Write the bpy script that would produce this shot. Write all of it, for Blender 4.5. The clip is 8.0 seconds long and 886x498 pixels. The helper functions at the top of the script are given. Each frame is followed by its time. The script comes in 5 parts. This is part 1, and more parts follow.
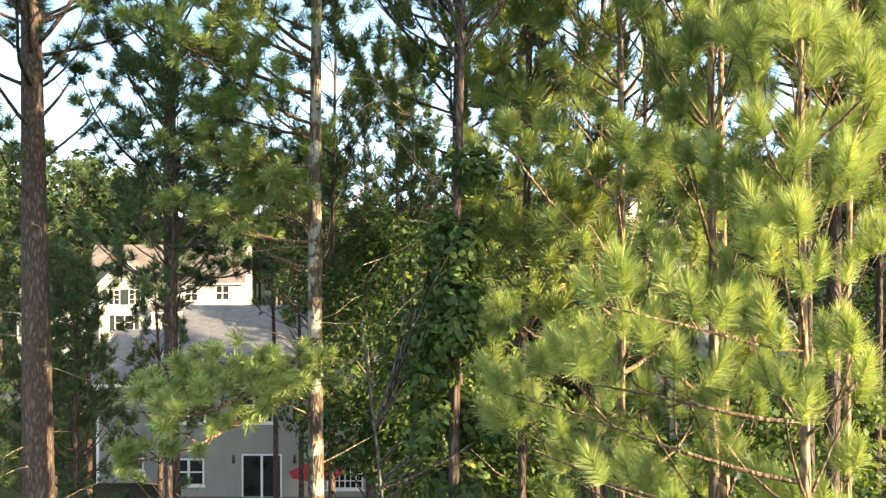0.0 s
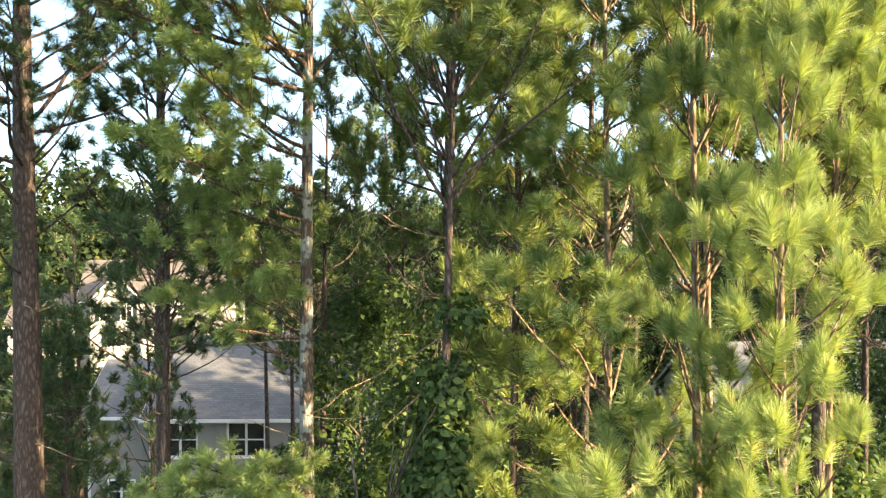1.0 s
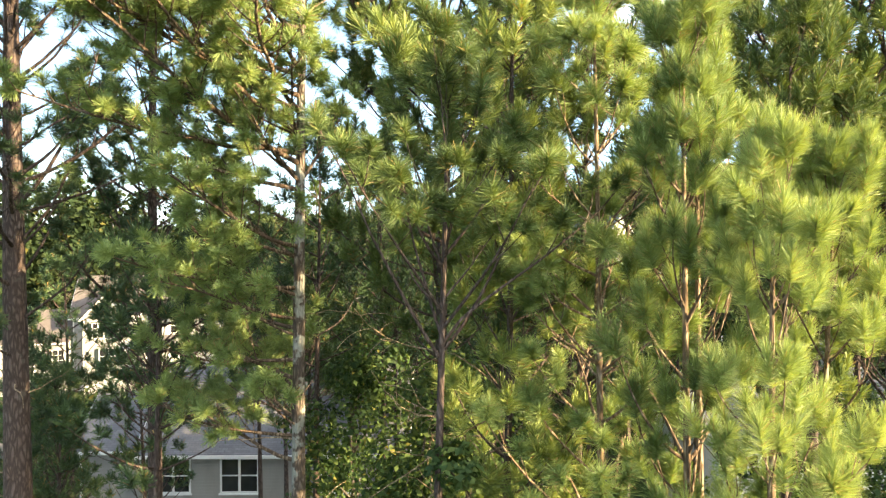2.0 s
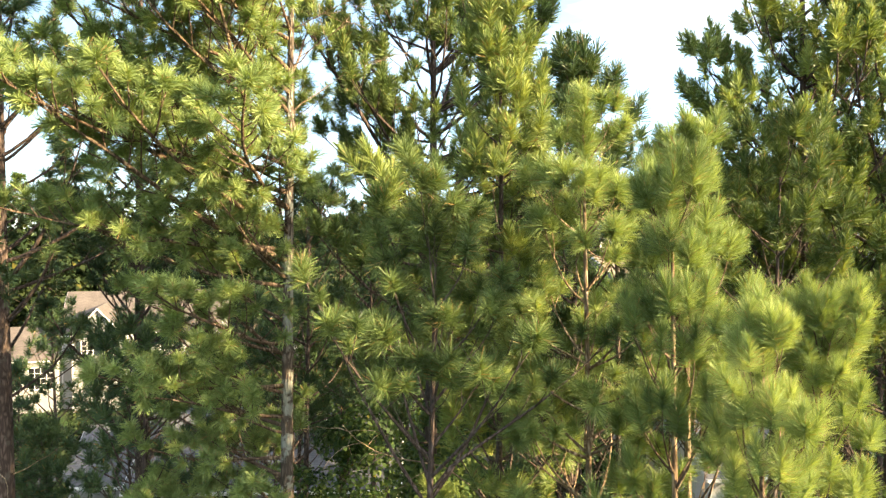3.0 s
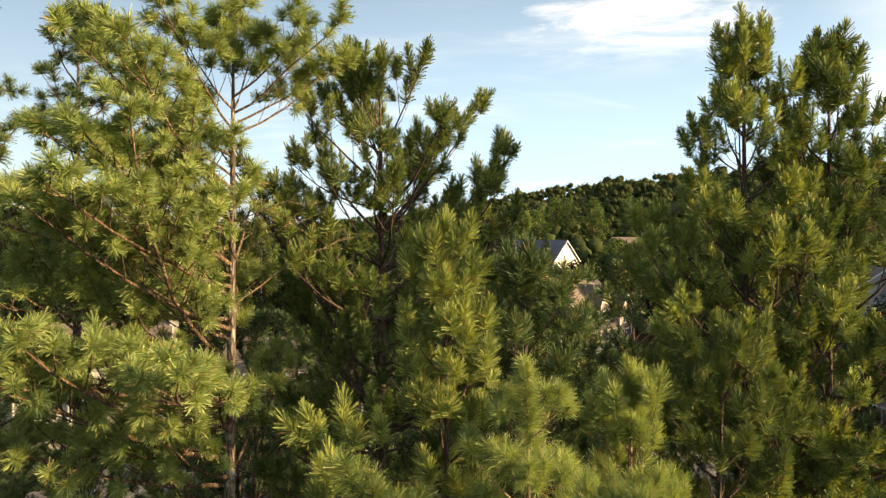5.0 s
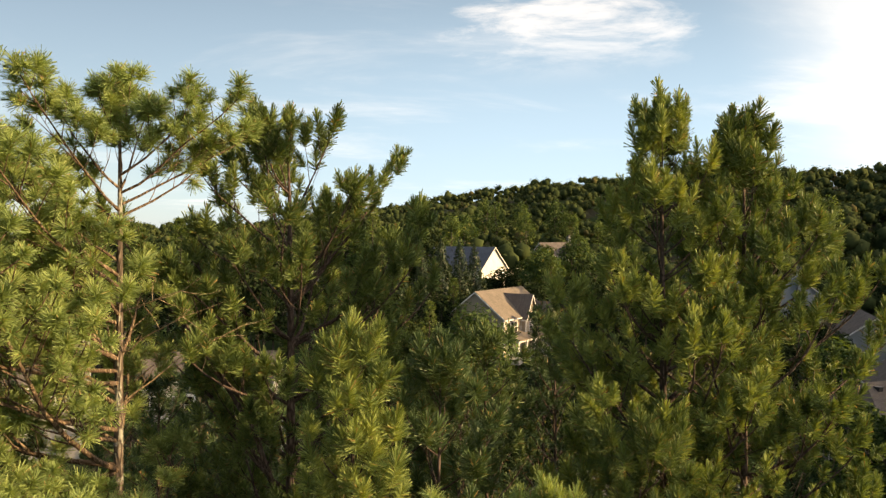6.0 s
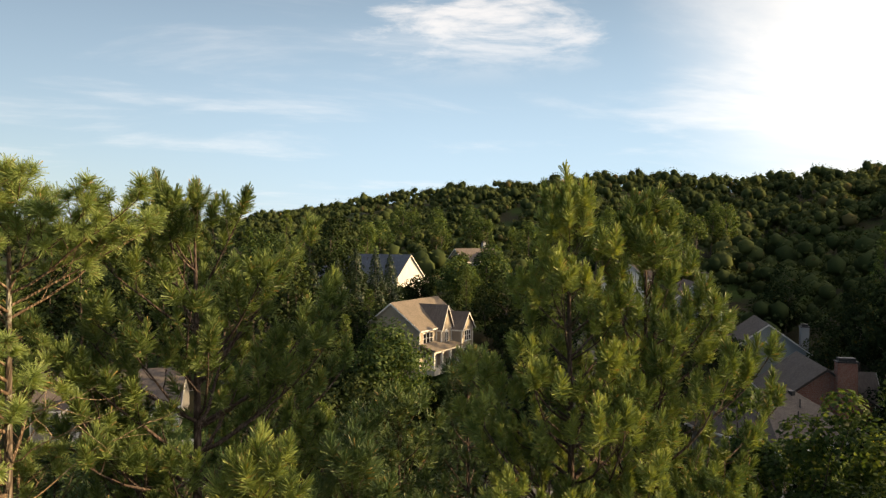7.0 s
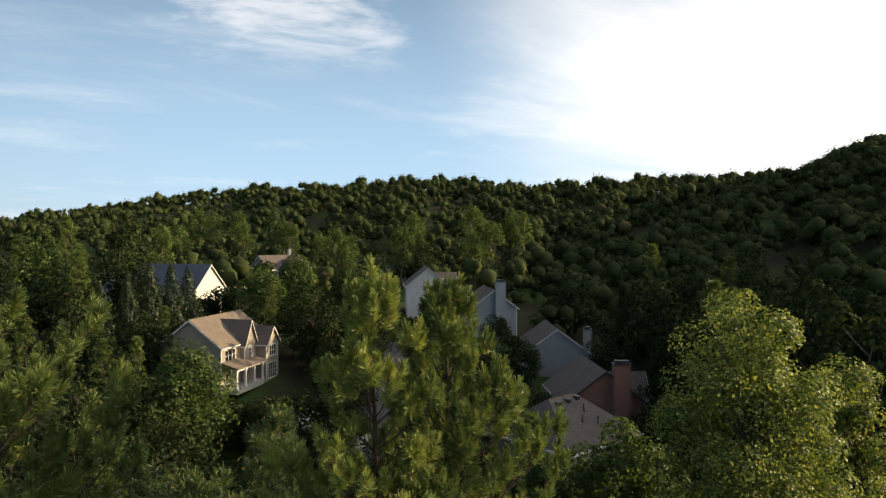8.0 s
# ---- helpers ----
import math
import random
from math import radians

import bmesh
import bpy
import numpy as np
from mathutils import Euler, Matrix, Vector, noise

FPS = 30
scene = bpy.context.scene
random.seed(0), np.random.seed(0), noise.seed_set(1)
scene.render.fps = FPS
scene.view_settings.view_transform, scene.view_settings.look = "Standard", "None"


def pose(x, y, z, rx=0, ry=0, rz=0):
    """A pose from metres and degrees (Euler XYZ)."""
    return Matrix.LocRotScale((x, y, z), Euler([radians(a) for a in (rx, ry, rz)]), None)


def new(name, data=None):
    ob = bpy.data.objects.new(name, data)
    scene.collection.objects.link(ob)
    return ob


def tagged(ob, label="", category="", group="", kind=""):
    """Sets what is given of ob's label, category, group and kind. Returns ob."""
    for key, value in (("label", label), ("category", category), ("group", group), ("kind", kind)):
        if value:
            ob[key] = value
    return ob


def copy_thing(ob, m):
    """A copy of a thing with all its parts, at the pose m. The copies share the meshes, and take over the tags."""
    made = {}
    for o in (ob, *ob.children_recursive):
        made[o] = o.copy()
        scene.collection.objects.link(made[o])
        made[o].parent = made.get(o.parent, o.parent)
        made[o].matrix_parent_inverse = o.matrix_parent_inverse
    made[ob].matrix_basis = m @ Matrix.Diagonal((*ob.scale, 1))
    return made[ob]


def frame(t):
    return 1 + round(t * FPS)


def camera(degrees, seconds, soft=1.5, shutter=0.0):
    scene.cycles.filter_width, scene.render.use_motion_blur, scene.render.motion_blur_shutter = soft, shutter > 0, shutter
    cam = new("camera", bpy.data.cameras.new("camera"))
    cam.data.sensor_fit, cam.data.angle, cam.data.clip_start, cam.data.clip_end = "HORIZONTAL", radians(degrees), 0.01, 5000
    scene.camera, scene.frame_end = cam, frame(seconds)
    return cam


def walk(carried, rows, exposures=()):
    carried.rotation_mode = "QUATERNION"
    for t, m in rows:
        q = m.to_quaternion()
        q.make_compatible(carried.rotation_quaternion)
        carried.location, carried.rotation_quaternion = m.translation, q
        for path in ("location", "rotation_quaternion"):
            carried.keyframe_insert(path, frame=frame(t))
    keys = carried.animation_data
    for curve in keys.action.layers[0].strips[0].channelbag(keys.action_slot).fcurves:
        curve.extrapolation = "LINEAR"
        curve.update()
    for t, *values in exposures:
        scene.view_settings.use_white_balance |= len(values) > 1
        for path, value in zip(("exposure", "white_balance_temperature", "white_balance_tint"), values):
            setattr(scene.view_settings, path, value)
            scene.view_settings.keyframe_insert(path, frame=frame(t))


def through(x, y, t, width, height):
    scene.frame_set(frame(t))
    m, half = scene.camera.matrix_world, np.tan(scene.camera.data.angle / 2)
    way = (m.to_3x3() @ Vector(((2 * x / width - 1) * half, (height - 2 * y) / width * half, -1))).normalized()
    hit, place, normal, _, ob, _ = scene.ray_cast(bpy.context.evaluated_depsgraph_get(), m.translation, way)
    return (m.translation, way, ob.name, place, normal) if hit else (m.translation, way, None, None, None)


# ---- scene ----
cam = camera(63.7, 8.0, soft=1.35, shutter=0.0)
PATH = [
    (0, pose(0.001, 0.000, 14.001, 89.13, 0, 0.00)),
    (0.5, pose(0.021, -0.051, 14.930, 89.12, 0, -0.31)),
    (1, pose(0.050, -0.097, 15.862, 89.12, 0, -0.56)),
    (1.5, pose(0.067, -0.085, 16.816, 89.11, 0, -0.81)),
    (2.8, pose(0.123, 0.063, 19.272, 89.11, 0, -1.48)),
    (3.5, pose(0.155, 0.103, 20.551, 89.12, 0, -2.21)),
    (4, pose(0.159, 0.116, 21.483, 89.13, 0, -2.62)),
    (4.5, pose(0.159, 0.133, 22.409, 89.13, 0, -3.09)),
    (4.7, pose(0.192, 0.145, 22.789, 89.13, 0, -3.79)),
    (5.8, pose(0.742, 0.970, 24.528, 89.08, 0, -9.57)),
    (6, pose(0.753, 0.994, 24.856, 89.08, 0, -10.76)),
    (6.5, pose(0.797, 1.004, 25.658, 89.08, 0, -14.05)),
    (7, pose(0.826, 0.979, 26.489, 89.09, 0, -17.49)),
    (7.3, pose(0.840, 0.969, 27.040, 89.08, 0, -20.21)),
    (7.5, pose(0.845, 0.971, 27.433, 89.08, 0, -23.01)),
    (7.7, pose(0.848, 0.973, 27.834, 89.08, 0, -26.40)),
    (8, pose(0.841, 0.940, 28.372, 89.06, 0, -32.93)),
]
walk(cam, PATH, exposures=[(0.0, 2.56, 6550, 8), (1.5, 2.68, 6650, 9), (3.0, 2.44, 6750, 9), (3.5, 2.24, 6850, 9), (4.0, 1.9, 7200, 11), (4.5, 1.57, 7650, 13), (6.0, 1.13, 8000, 15), (6.5, 1.02, 7850, 15), (7.5, 0.85, 7250, 14), (8.0, 0.76, 6850, 12)])

# ---- world, sun ----
SUN_AZ, SUN_EL = 112.0, 16.0
SUN = Vector((math.sin(radians(SUN_AZ)) * math.cos(radians(SUN_EL)), math.cos(radians(SUN_AZ)) * math.cos(radians(SUN_EL)), math.sin(radians(SUN_EL))))


def link(tree, a, b):
    tree.links.new(a, b)


def math_node(tree, op, a, b=0.0, c=0.0, clamp=False):
    n = tree.nodes.new("ShaderNodeMath")
    n.operation, n.use_clamp = op, clamp
    for i, v in enumerate((a, b, c)):
        if isinstance(v, (int, float)):
            n.inputs[i].default_value = v
        else:
            link(tree, v, n.inputs[i])
    return n.outputs[0]


def vec_node(tree, op, a, b=(0, 0, 0)):
    n = tree.nodes.new("ShaderNodeVectorMath")
    n.operation = op
    for i, v in enumerate((a, b)):
        if isinstance(v, (tuple, Vector)):
            n.inputs[i].default_value = tuple(v)
        else:
            link(tree, v, n.inputs[i])
    return n.outputs["Value"] if op == "DOT_PRODUCT" else n.outputs[0]


def noise_node(tree, vec, scale, detail=4.0, rough=0.55, distortion=0.0):
    n = tree.nodes.new("ShaderNodeTexNoise")
    n.inputs["Scale"].default_value, n.inputs["Detail"].default_value = scale, detail
    n.inputs["Roughness"].default_value, n.inputs["Distortion"].default_value = rough, distortion
    if vec is not None:
        link(tree, vec, n.inputs["Vector"])
    return n.outputs["Fac"]


def ramp_node(tree, fac, stops):
    n = tree.nodes.new("ShaderNodeValToRGB")
    el = n.color_ramp.elements
    while len(el) < len(stops):
        el.new(0.5)
    for e, (p, c) in zip(el, stops):
        e.position, e.color = p, (*c, 1.0)
    link(tree, fac, n.inputs[0])
    return n.outputs[0]


def mix_node(tree, fac, a, b, blend="MIX"):
    n = tree.nodes.new("ShaderNodeMix")
    n.data_type, n.blend_type = "RGBA", blend
    for i, v in ((0, fac), (6, a), (7, b)):
        if isinstance(v, (int, float)):
            n.inputs[i].default_value = v
        elif isinstance(v, tuple):
            n.inputs[i].default_value = (*v, 1.0)
        else:
            link(tree, v, n.inputs[i])
    return n.outputs[2]


def map_node(tree, v, a, b, c=0.0, d=1.0):
    n = tree.nodes.new("ShaderNodeMapRange")
    n.interpolation_type = "SMOOTHSTEP"
    for i, q in enumerate((a, b, c, d)):
        n.inputs[1 + i].default_value = q
    link(tree, v, n.inputs[0])
    return n.outputs[0]


def make_world():
    w = bpy.data.worlds.new("evening_sky")
    scene.world = w
    w.use_nodes = True
    t = w.node_tree
    t.nodes.clear()
    sky = t.nodes.new("ShaderNodeTexSky")
    sky.sky_type, sky.sun_disc = "NISHITA", False
    sky.sun_elevation, sky.sun_rotation = radians(SUN_EL), radians(SUN_AZ)
    sky.altitude, sky.air_density, sky.dust_density, sky.ozone_density = 300, 1.0, 0.6, 1.2
    d = t.nodes.new("ShaderNodeTexCoord").outputs["Generated"]
    sep = t.nodes.new("ShaderNodeSeparateXYZ")
    link(t, d, sep.inputs[0])
    up = math_node(t, "ADD", math_node(t, "MAXIMUM", sep.outputs[2], 0.0), 0.12)
    com = t.nodes.new("ShaderNodeCombineXYZ")
    link(t, math_node(t, "DIVIDE", sep.outputs[0], up), com.inputs[0])
    link(t, math_node(t, "DIVIDE", sep.outputs[1], up), com.inputs[1])
    flat = vec_node(t, "MULTIPLY", com.outputs[0], (0.55, 1.0, 1.0))
    wisps = noise_node(t, flat, 1.15, 7.0, 0.6, 0.35)
    broad = noise_node(t, flat, 0.45, 3.0, 0.5)
    toward = vec_node(t, "DOT_PRODUCT", d, SUN)
    near_sun = map_node(t, toward, 0.22, 0.58)
    level = math_node(t, "ADD", wisps, math_node(t, "MULTIPLY", math_node(t, "SUBTRACT", broad, 0.5), 0.6))
    cloud = math_node(t, "MULTIPLY", map_node(t, level, 0.5, 0.8), map_node(t, sep.outputs[2], 0.4, 0.75, 0.5, 0.08))
    veil = math_node(t, "MULTIPLY", math_node(t, "ADD", near_sun, math_node(t, "MULTIPLY", math_node(t, "SUBTRACT", wisps, 0.5), math_node(t, "MULTIPLY", near_sun, 2.2))), 0.95, clamp=True)
    low = math_node(t, "MULTIPLY", map_node(t, sep.outputs[2], -0.05, 0.6, 1.0, 0.0), map_node(t, toward, -1.0, 0.0, 0.2, 0.72))
    bank = vec_node(t, "DOT_PRODUCT", d, Vector((0.335, 0.9, 0.28)).normalized())
    streaks = noise_node(t, vec_node(t, "MULTIPLY", d, (6.0, 6.0, 24.0)), 1.0, 7.0, 0.62, 0.3)
    puff = math_node(t, "MULTIPLY", map_node(t, math_node(t, "ADD", streaks, map_node(t, bank, 0.97, 0.997, -0.3, 0.12)), 0.5, 0.74), map_node(t, sep.outputs[2], 0.2, 0.29, 0.0, 0.58))
    col = mix_node(t, low, sky.outputs[0], (6.4, 10.1, 14.2))
    col = mix_node(t, cloud, col, (11.5, 11.9, 12.4))
    col = mix_node(t, puff, col, (12.0, 12.2, 12.5))
    col = mix_node(t, veil, col, (14.0, 14.0, 13.8))
    bg = t.nodes.new("ShaderNodeBackground")
    bg.inputs["Strength"].default_value = 0.055
    out = t.nodes.new("ShaderNodeOutputWorld")
    link(t, col, bg.inputs["Color"])
    link(t, bg.outputs[0], out.inputs["Surface"])
    lamp = bpy.data.lights.new("sun", "SUN")
    lamp.energy, lamp.angle, lamp.color = 5.0, radians(0.6), (1.0, 0.77, 0.45)
    ob = new("sun", lamp)
    ob.matrix_basis = Matrix.Translation((60, 10, 60)) @ SUN.to_track_quat("Z", "Y").to_matrix().to_4x4()


make_world()


# ---- materials ----
def material(name, rough=0.8, metal=0.0, spec=0.3):
    m = bpy.data.materials.new(name)
    m.use_nodes = True
    t = m.node_tree
    b = t.nodes["Principled BSDF"]
    b.inputs["Roughness"].default_value, b.inputs["Metallic"].default_value = rough, metal
    b.inputs["Specular IOR Level"].default_value = spec
    return m, t, b


def coords(t, which="Object"):
    return t.nodes.new("ShaderNodeTexCoord").outputs[which]


def place(t):
    return t.nodes.new("ShaderNodeNewGeometry").outputs["Position"]


def bump(t, b, height, strength=0.4, distance=0.02):
    n = t.nodes.new("ShaderNodeBump")
    n.inputs["Strength"].default_value, n.inputs["Distance"].default_value = strength, distance
    link(t, height, n.inputs["Height"])
    link(t, n.outputs[0], b.inputs["Normal"])


def foliage(name, dark, mid, light, odd, odd_share=0.05, through=0.45, scale=1.2, rough=0.5, spec=0.35, grain=0.55):
    """Leaves or needles: diffuse and see-through light, two scales of colour."""
    m, t, b = material(name, rough, 0.0, spec)
    geo = t.nodes.new("ShaderNodeNewGeometry")
    isle = geo.outputs["Random Per Island"]
    big = noise_node(t, geo.outputs["Position"], scale, 3.0)
    f = math_node(t, "ADD", math_node(t, "MULTIPLY", isle, grain), math_node(t, "MULTIPLY", big, 1.1 - grain))
    info = t.nodes.new("ShaderNodeObjectInfo").outputs["Random"]
    f = math_node(t, "ADD", f, math_node(t, "MULTIPLY", math_node(t, "SUBTRACT", info, 0.5), 0.22))
    col = ramp_node(t, f, [(0.2, dark), (0.55, mid), (0.9, light)])
    flip = math_node(t, "FRACT", math_node(t, "MULTIPLY", isle, 37.7))
    col = mix_node(t, math_node(t, "LESS_THAN", flip, odd_share), col, odd)
    link(t, col, b.inputs["Base Color"])
    tr = t.nodes.new("ShaderNodeBsdfTranslucent")
    link(t, mix_node(t, 1.0, col, (1.25, 1.2, 0.55), "MULTIPLY"), tr.inputs["Color"])
    mx = t.nodes.new("ShaderNodeMixShader")
    mx.inputs[0].default_value = through
    link(t, b.outputs[0], mx.inputs[1])
    link(t, tr.outputs[0], mx.inputs[2])
    link(t, mx.outputs[0], t.nodes["Material Output"].inputs["Surface"])
    return m


def bark(name, low, high, lichen=0.0, lichen_col=(0.3, 0.31, 0.27)):
    m, t, b = material(name, 0.9, 0.0, 0.15)
    p = vec_node(t, "MULTIPLY", coords(t), (1.0, 1.0, 0.28))
    v = t.nodes.new("ShaderNodeTexVoronoi")
    v.feature = "DISTANCE_TO_EDGE"
    v.inputs["Scale"].default_value = 13.0
    warp = t.nodes.new("ShaderNodeTexNoise")
    warp.inputs["Scale"].default_value = 4.0
    link(t, p, warp.inputs["Vector"])
    link(t, vec_node(t, "ADD", p, vec_node(t, "MULTIPLY", warp.outputs["Color"], (0.22, 0.22, 0.22))), v.inputs["Vector"])
    plates = map_node(t, v.outputs["Distance"], 0.0, 0.34)
    grain = noise_node(t, p, 26.0, 5.0, 0.65)
    f = math_node(t, "ADD", math_node(t, "MULTIPLY", plates, 0.5), math_node(t, "MULTIPLY", grain, 0.5))
    col = ramp_node(t, f, [(0.2, tuple(c * 0.62 for c in low)), (0.5, low), (0.8, high)])
    patch = map_node(t, noise_node(t, coords(t), 3.2, 5.0, 0.6), 0.62 - 0.2 * lichen, 0.7 - 0.2 * lichen)
    col = mix_node(t, math_node(t, "MULTIPLY", patch, min(1.0, lichen * 1.3)), col, lichen_col)
    link(t, col, b.inputs["Base Color"])
    bump(t, b, math_node(t, "ADD", plates, math_node(t, "MULTIPLY", grain, 0.4)), 0.7, 0.03)
    return m


def plain(name, col, rough=0.7, vary=0.12, scale=3.0, metal=0.0, spec=0.3, fine=40.0):
    m, t, b = material(name, rough, metal, spec)
    a = noise_node(t, place(t), scale, 5.0, 0.6)
    g = noise_node(t, place(t), fine, 3.0, 0.6)
    f = math_node(t, "ADD", math_node(t, "MULTIPLY", a, 0.65), math_node(t, "MULTIPLY", g, 0.35))
    link(t, ramp_node(t, f, [(0.25, tuple(c * (1 - 2 * vary) for c in col)), (0.5, col), (0.75, tuple(min(0.9, c * (1 + vary)) for c in col))]), b.inputs["Base Color"])
    bump(t, b, g, 0.15, 0.01)
    return m


def siding(name, col, pitch=0.18):
    m, t, b = material(name, 0.65, 0.0, 0.3)
    sep = t.nodes.new("ShaderNodeSeparateXYZ")
    link(t, coords(t), sep.inputs[0])
    lap = math_node(t, "FRACT", math_node(t, "DIVIDE", sep.outputs[2], pitch))
    stain = noise_node(t, vec_node(t, "MULTIPLY", place(t), (1.0, 1.0, 0.4)), 1.3, 5.0, 0.6)
    grain = noise_node(t, place(t), 30.0, 3.0)
    f = math_node(t, "ADD", math_node(t, "MULTIPLY", stain, 0.7), math_node(t, "MULTIPLY", grain, 0.3))
    link(t, ramp_node(t, f, [(0.3, tuple(c * 0.8 for c in col)), (0.6, col)]), b.inputs["Base Color"])
    bump(t, b, lap, 0.6, 0.02)
    return m


def shingles(name, dark, light):
    m, t, b = material(name, 0.9, 0.0, 0.2)
    p = coords(t)
    br = t.nodes.new("ShaderNodeTexBrick")
    br.inputs["Scale"].default_value = 1.0
    br.inputs["Brick Width"].default_value, br.inputs["Row Height"].default_value = 0.34, 0.16
    br.inputs["Mortar Size"].default_value = 0.012
    br.inputs["Color1"].default_value, br.inputs["Color2"].default_value = (0.3, 0.3, 0.3, 1), (0.75, 0.75, 0.75, 1)
    br.inputs["Mortar"].default_value = (0.05, 0.05, 0.05, 1)
    link(t, vec_node(t, "MULTIPLY", p, (1.0, 1.2, 1.0)), br.inputs["Vector"])
    bw = t.nodes.new("ShaderNodeRGBToBW")
    link(t, br.outputs["Color"], bw.inputs[0])
    stain = noise_node(t, place(t), 0.7, 5.0, 0.6)
    grit = noise_node(t, place(t), 60.0, 2.0)
    f = math_node(t, "ADD", math_node(t, "MULTIPLY", bw.outputs[0], 0.35), math_node(t, "ADD", math_node(t, "MULTIPLY", stain, 0.45), math_node(t, "MULTIPLY", grit, 0.25)))
    link(t, ramp_node(t, f, [(0.25, dark), (0.75, light)]), b.inputs["Base Color"])
    bump(t, b, bw.outputs[0], 0.4, 0.02)
    return m


def brickwork(name):
    m, t, b = material(name, 0.85, 0.0, 0.2)
    br = t.nodes.new("ShaderNodeTexBrick")
    br.inputs["Scale"].default_value = 1.0
    br.inputs["Brick Width"].default_value, br.inputs["Row Height"].default_value, br.inputs["Mortar Size"].default_value = 0.21, 0.075, 0.01
    br.inputs["Color1"].default_value, br.inputs["Color2"].default_value, br.inputs["Mortar"].default_value = (0.3, 0.1, 0.065, 1), (0.22, 0.075, 0.05, 1), (0.38, 0.34, 0.3, 1)
    sep = t.nodes.new("ShaderNodeSeparateXYZ")
    link(t, coords(t), sep.inputs[0])
    com = t.nodes.new("ShaderNodeCombineXYZ")
    link(t, math_node(t, "ADD", sep.outputs[0], sep.outputs[1]), com.inputs[0])
    link(t, sep.outputs[2], com.inputs[1])
    link(t, com.outputs[0], br.inputs["Vector"])
    stain = noise_node(t, place(t), 1.1, 5.0, 0.6)
    link(t, mix_node(t, math_node(t, "MULTIPLY", stain, 0.6), br.outputs["Color"], (0.16, 0.06, 0.045)), b.inputs["Base Color"])
    bump(t, b, br.outputs["Fac"], -0.4, 0.01)
    return m


def glass_pane(name):
    m, t, b = material(name, 0.06, 0.0, 0.6)
    n = noise_node(t, place(t), 0.8, 2.0)
    link(t, ramp_node(t, n, [(0.3, (0.012, 0.013, 0.015)), (0.7, (0.03, 0.03, 0.032))]), b.inputs["Base Color"])
    bump(t, b, n, 0.03, 0.02)
    return m


def ground_material():
    m, t, b = material("lawn_and_litter", 0.95, 0.0, 0.1)
    p = place(t)
    patch = noise_node(t, p, 0.06, 5.0, 0.6, 0.4)
    fine = noise_node(t, p, 5.0, 6.0, 0.7)
    grass = ramp_node(t, fine, [(0.3, (0.02, 0.04, 0.01)), (0.7, (0.05, 0.085, 0.022))])
    litter = ramp_node(t, fine, [(0.3, (0.02, 0.022, 0.012)), (0.7, (0.055, 0.05, 0.03))])
    link(t, mix_node(t, map_node(t, patch, 0.44, 0.56), grass, litter), b.inputs["Base Color"])
    bump(t, b, fine, 0.6, 0.08)
    return m


# Three tones of one needle: brightest for sunlit pines, darker ones paint in shade.
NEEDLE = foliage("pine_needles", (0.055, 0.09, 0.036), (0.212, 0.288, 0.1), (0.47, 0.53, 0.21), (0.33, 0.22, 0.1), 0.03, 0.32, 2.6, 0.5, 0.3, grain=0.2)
NEEDLE_MID = foliage("half_shaded_pine_needles", (0.025, 0.048, 0.019), (0.132, 0.188, 0.058), (0.39, 0.44, 0.125), (0.3, 0.2, 0.08), 0.03, 0.22, 2.6, 0.5, 0.3, grain=0.2)
NEEDLE_DARK = foliage("shaded_pine_needles", (0.016, 0.036, 0.018), (0.06, 0.105, 0.042), (0.16, 0.21, 0.072), (0.25, 0.16, 0.06), 0.03, 0.18, 2.4, grain=0.2)
NEEDLE_FAR = foliage("far_pine_needles", (0.03, 0.055, 0.016), (0.08, 0.125, 0.03), (0.17, 0.22, 0.055), (0.15, 0.12, 0.05), 0.02, 0.35, 0.4)
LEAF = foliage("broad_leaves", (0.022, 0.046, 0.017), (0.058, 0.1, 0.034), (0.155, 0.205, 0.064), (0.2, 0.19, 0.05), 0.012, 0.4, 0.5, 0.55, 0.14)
# Lighter, slightly glossier copy of LEAF: low sunlight is put into the colour.
LEAF_SUN = foliage("glossy_sunlit_leaves", (0.028, 0.054, 0.017), (0.122, 0.178, 0.055), (0.35, 0.4, 0.12), (0.28, 0.25, 0.07), 0.03, 0.4, 0.9, 0.5, 0.2)
# Shade over the far trees is put into this near-black green.
LEAF_FAR = foliage("shaded_far_leaves", (0.009, 0.018, 0.009), (0.023, 0.038, 0.017), (0.068, 0.087, 0.034), (0.075, 0.07, 0.02), 0.03, 0.16, 0.11, 0.9, 0.03, 0.25)
# Lifted, low-contrast green: distance haze is put into the leaf colour.
LEAF_RIDGE = foliage("hazy_ridge_leaves", (0.02, 0.031, 0.015), (0.041, 0.058, 0.023), (0.1, 0.118, 0.045), (0.1, 0.09, 0.04), 0.03, 0.16, 0.07, 0.9, 0.03, 0.25)
CEDAR = foliage("cedar_sprays", (0.01, 0.023, 0.011), (0.021, 0.042, 0.018), (0.042, 0.068, 0.026), (0.08, 0.07, 0.03), 0.03, 0.25, 0.5)
BARK = bark("pine_bark", (0.085, 0.062, 0.053), (0.14, 0.105, 0.092), 0.1)
BARK_LICHEN = bark("pine_bark_with_lichen", (0.1, 0.078, 0.062), (0.2, 0.165, 0.135), 0.55)
BARK_YOUNG = bark("young_pine_bark", (0.22, 0.15, 0.095), (0.42, 0.32, 0.22), 0.1)
BARK_LIMB = bark("pine_limb_bark", (0.13, 0.09, 0.062), (0.27, 0.2, 0.14), 0.1)
BARK_OAK = bark("grey_oak_bark", (0.1, 0.085, 0.07), (0.22, 0.19, 0.16), 0.3)
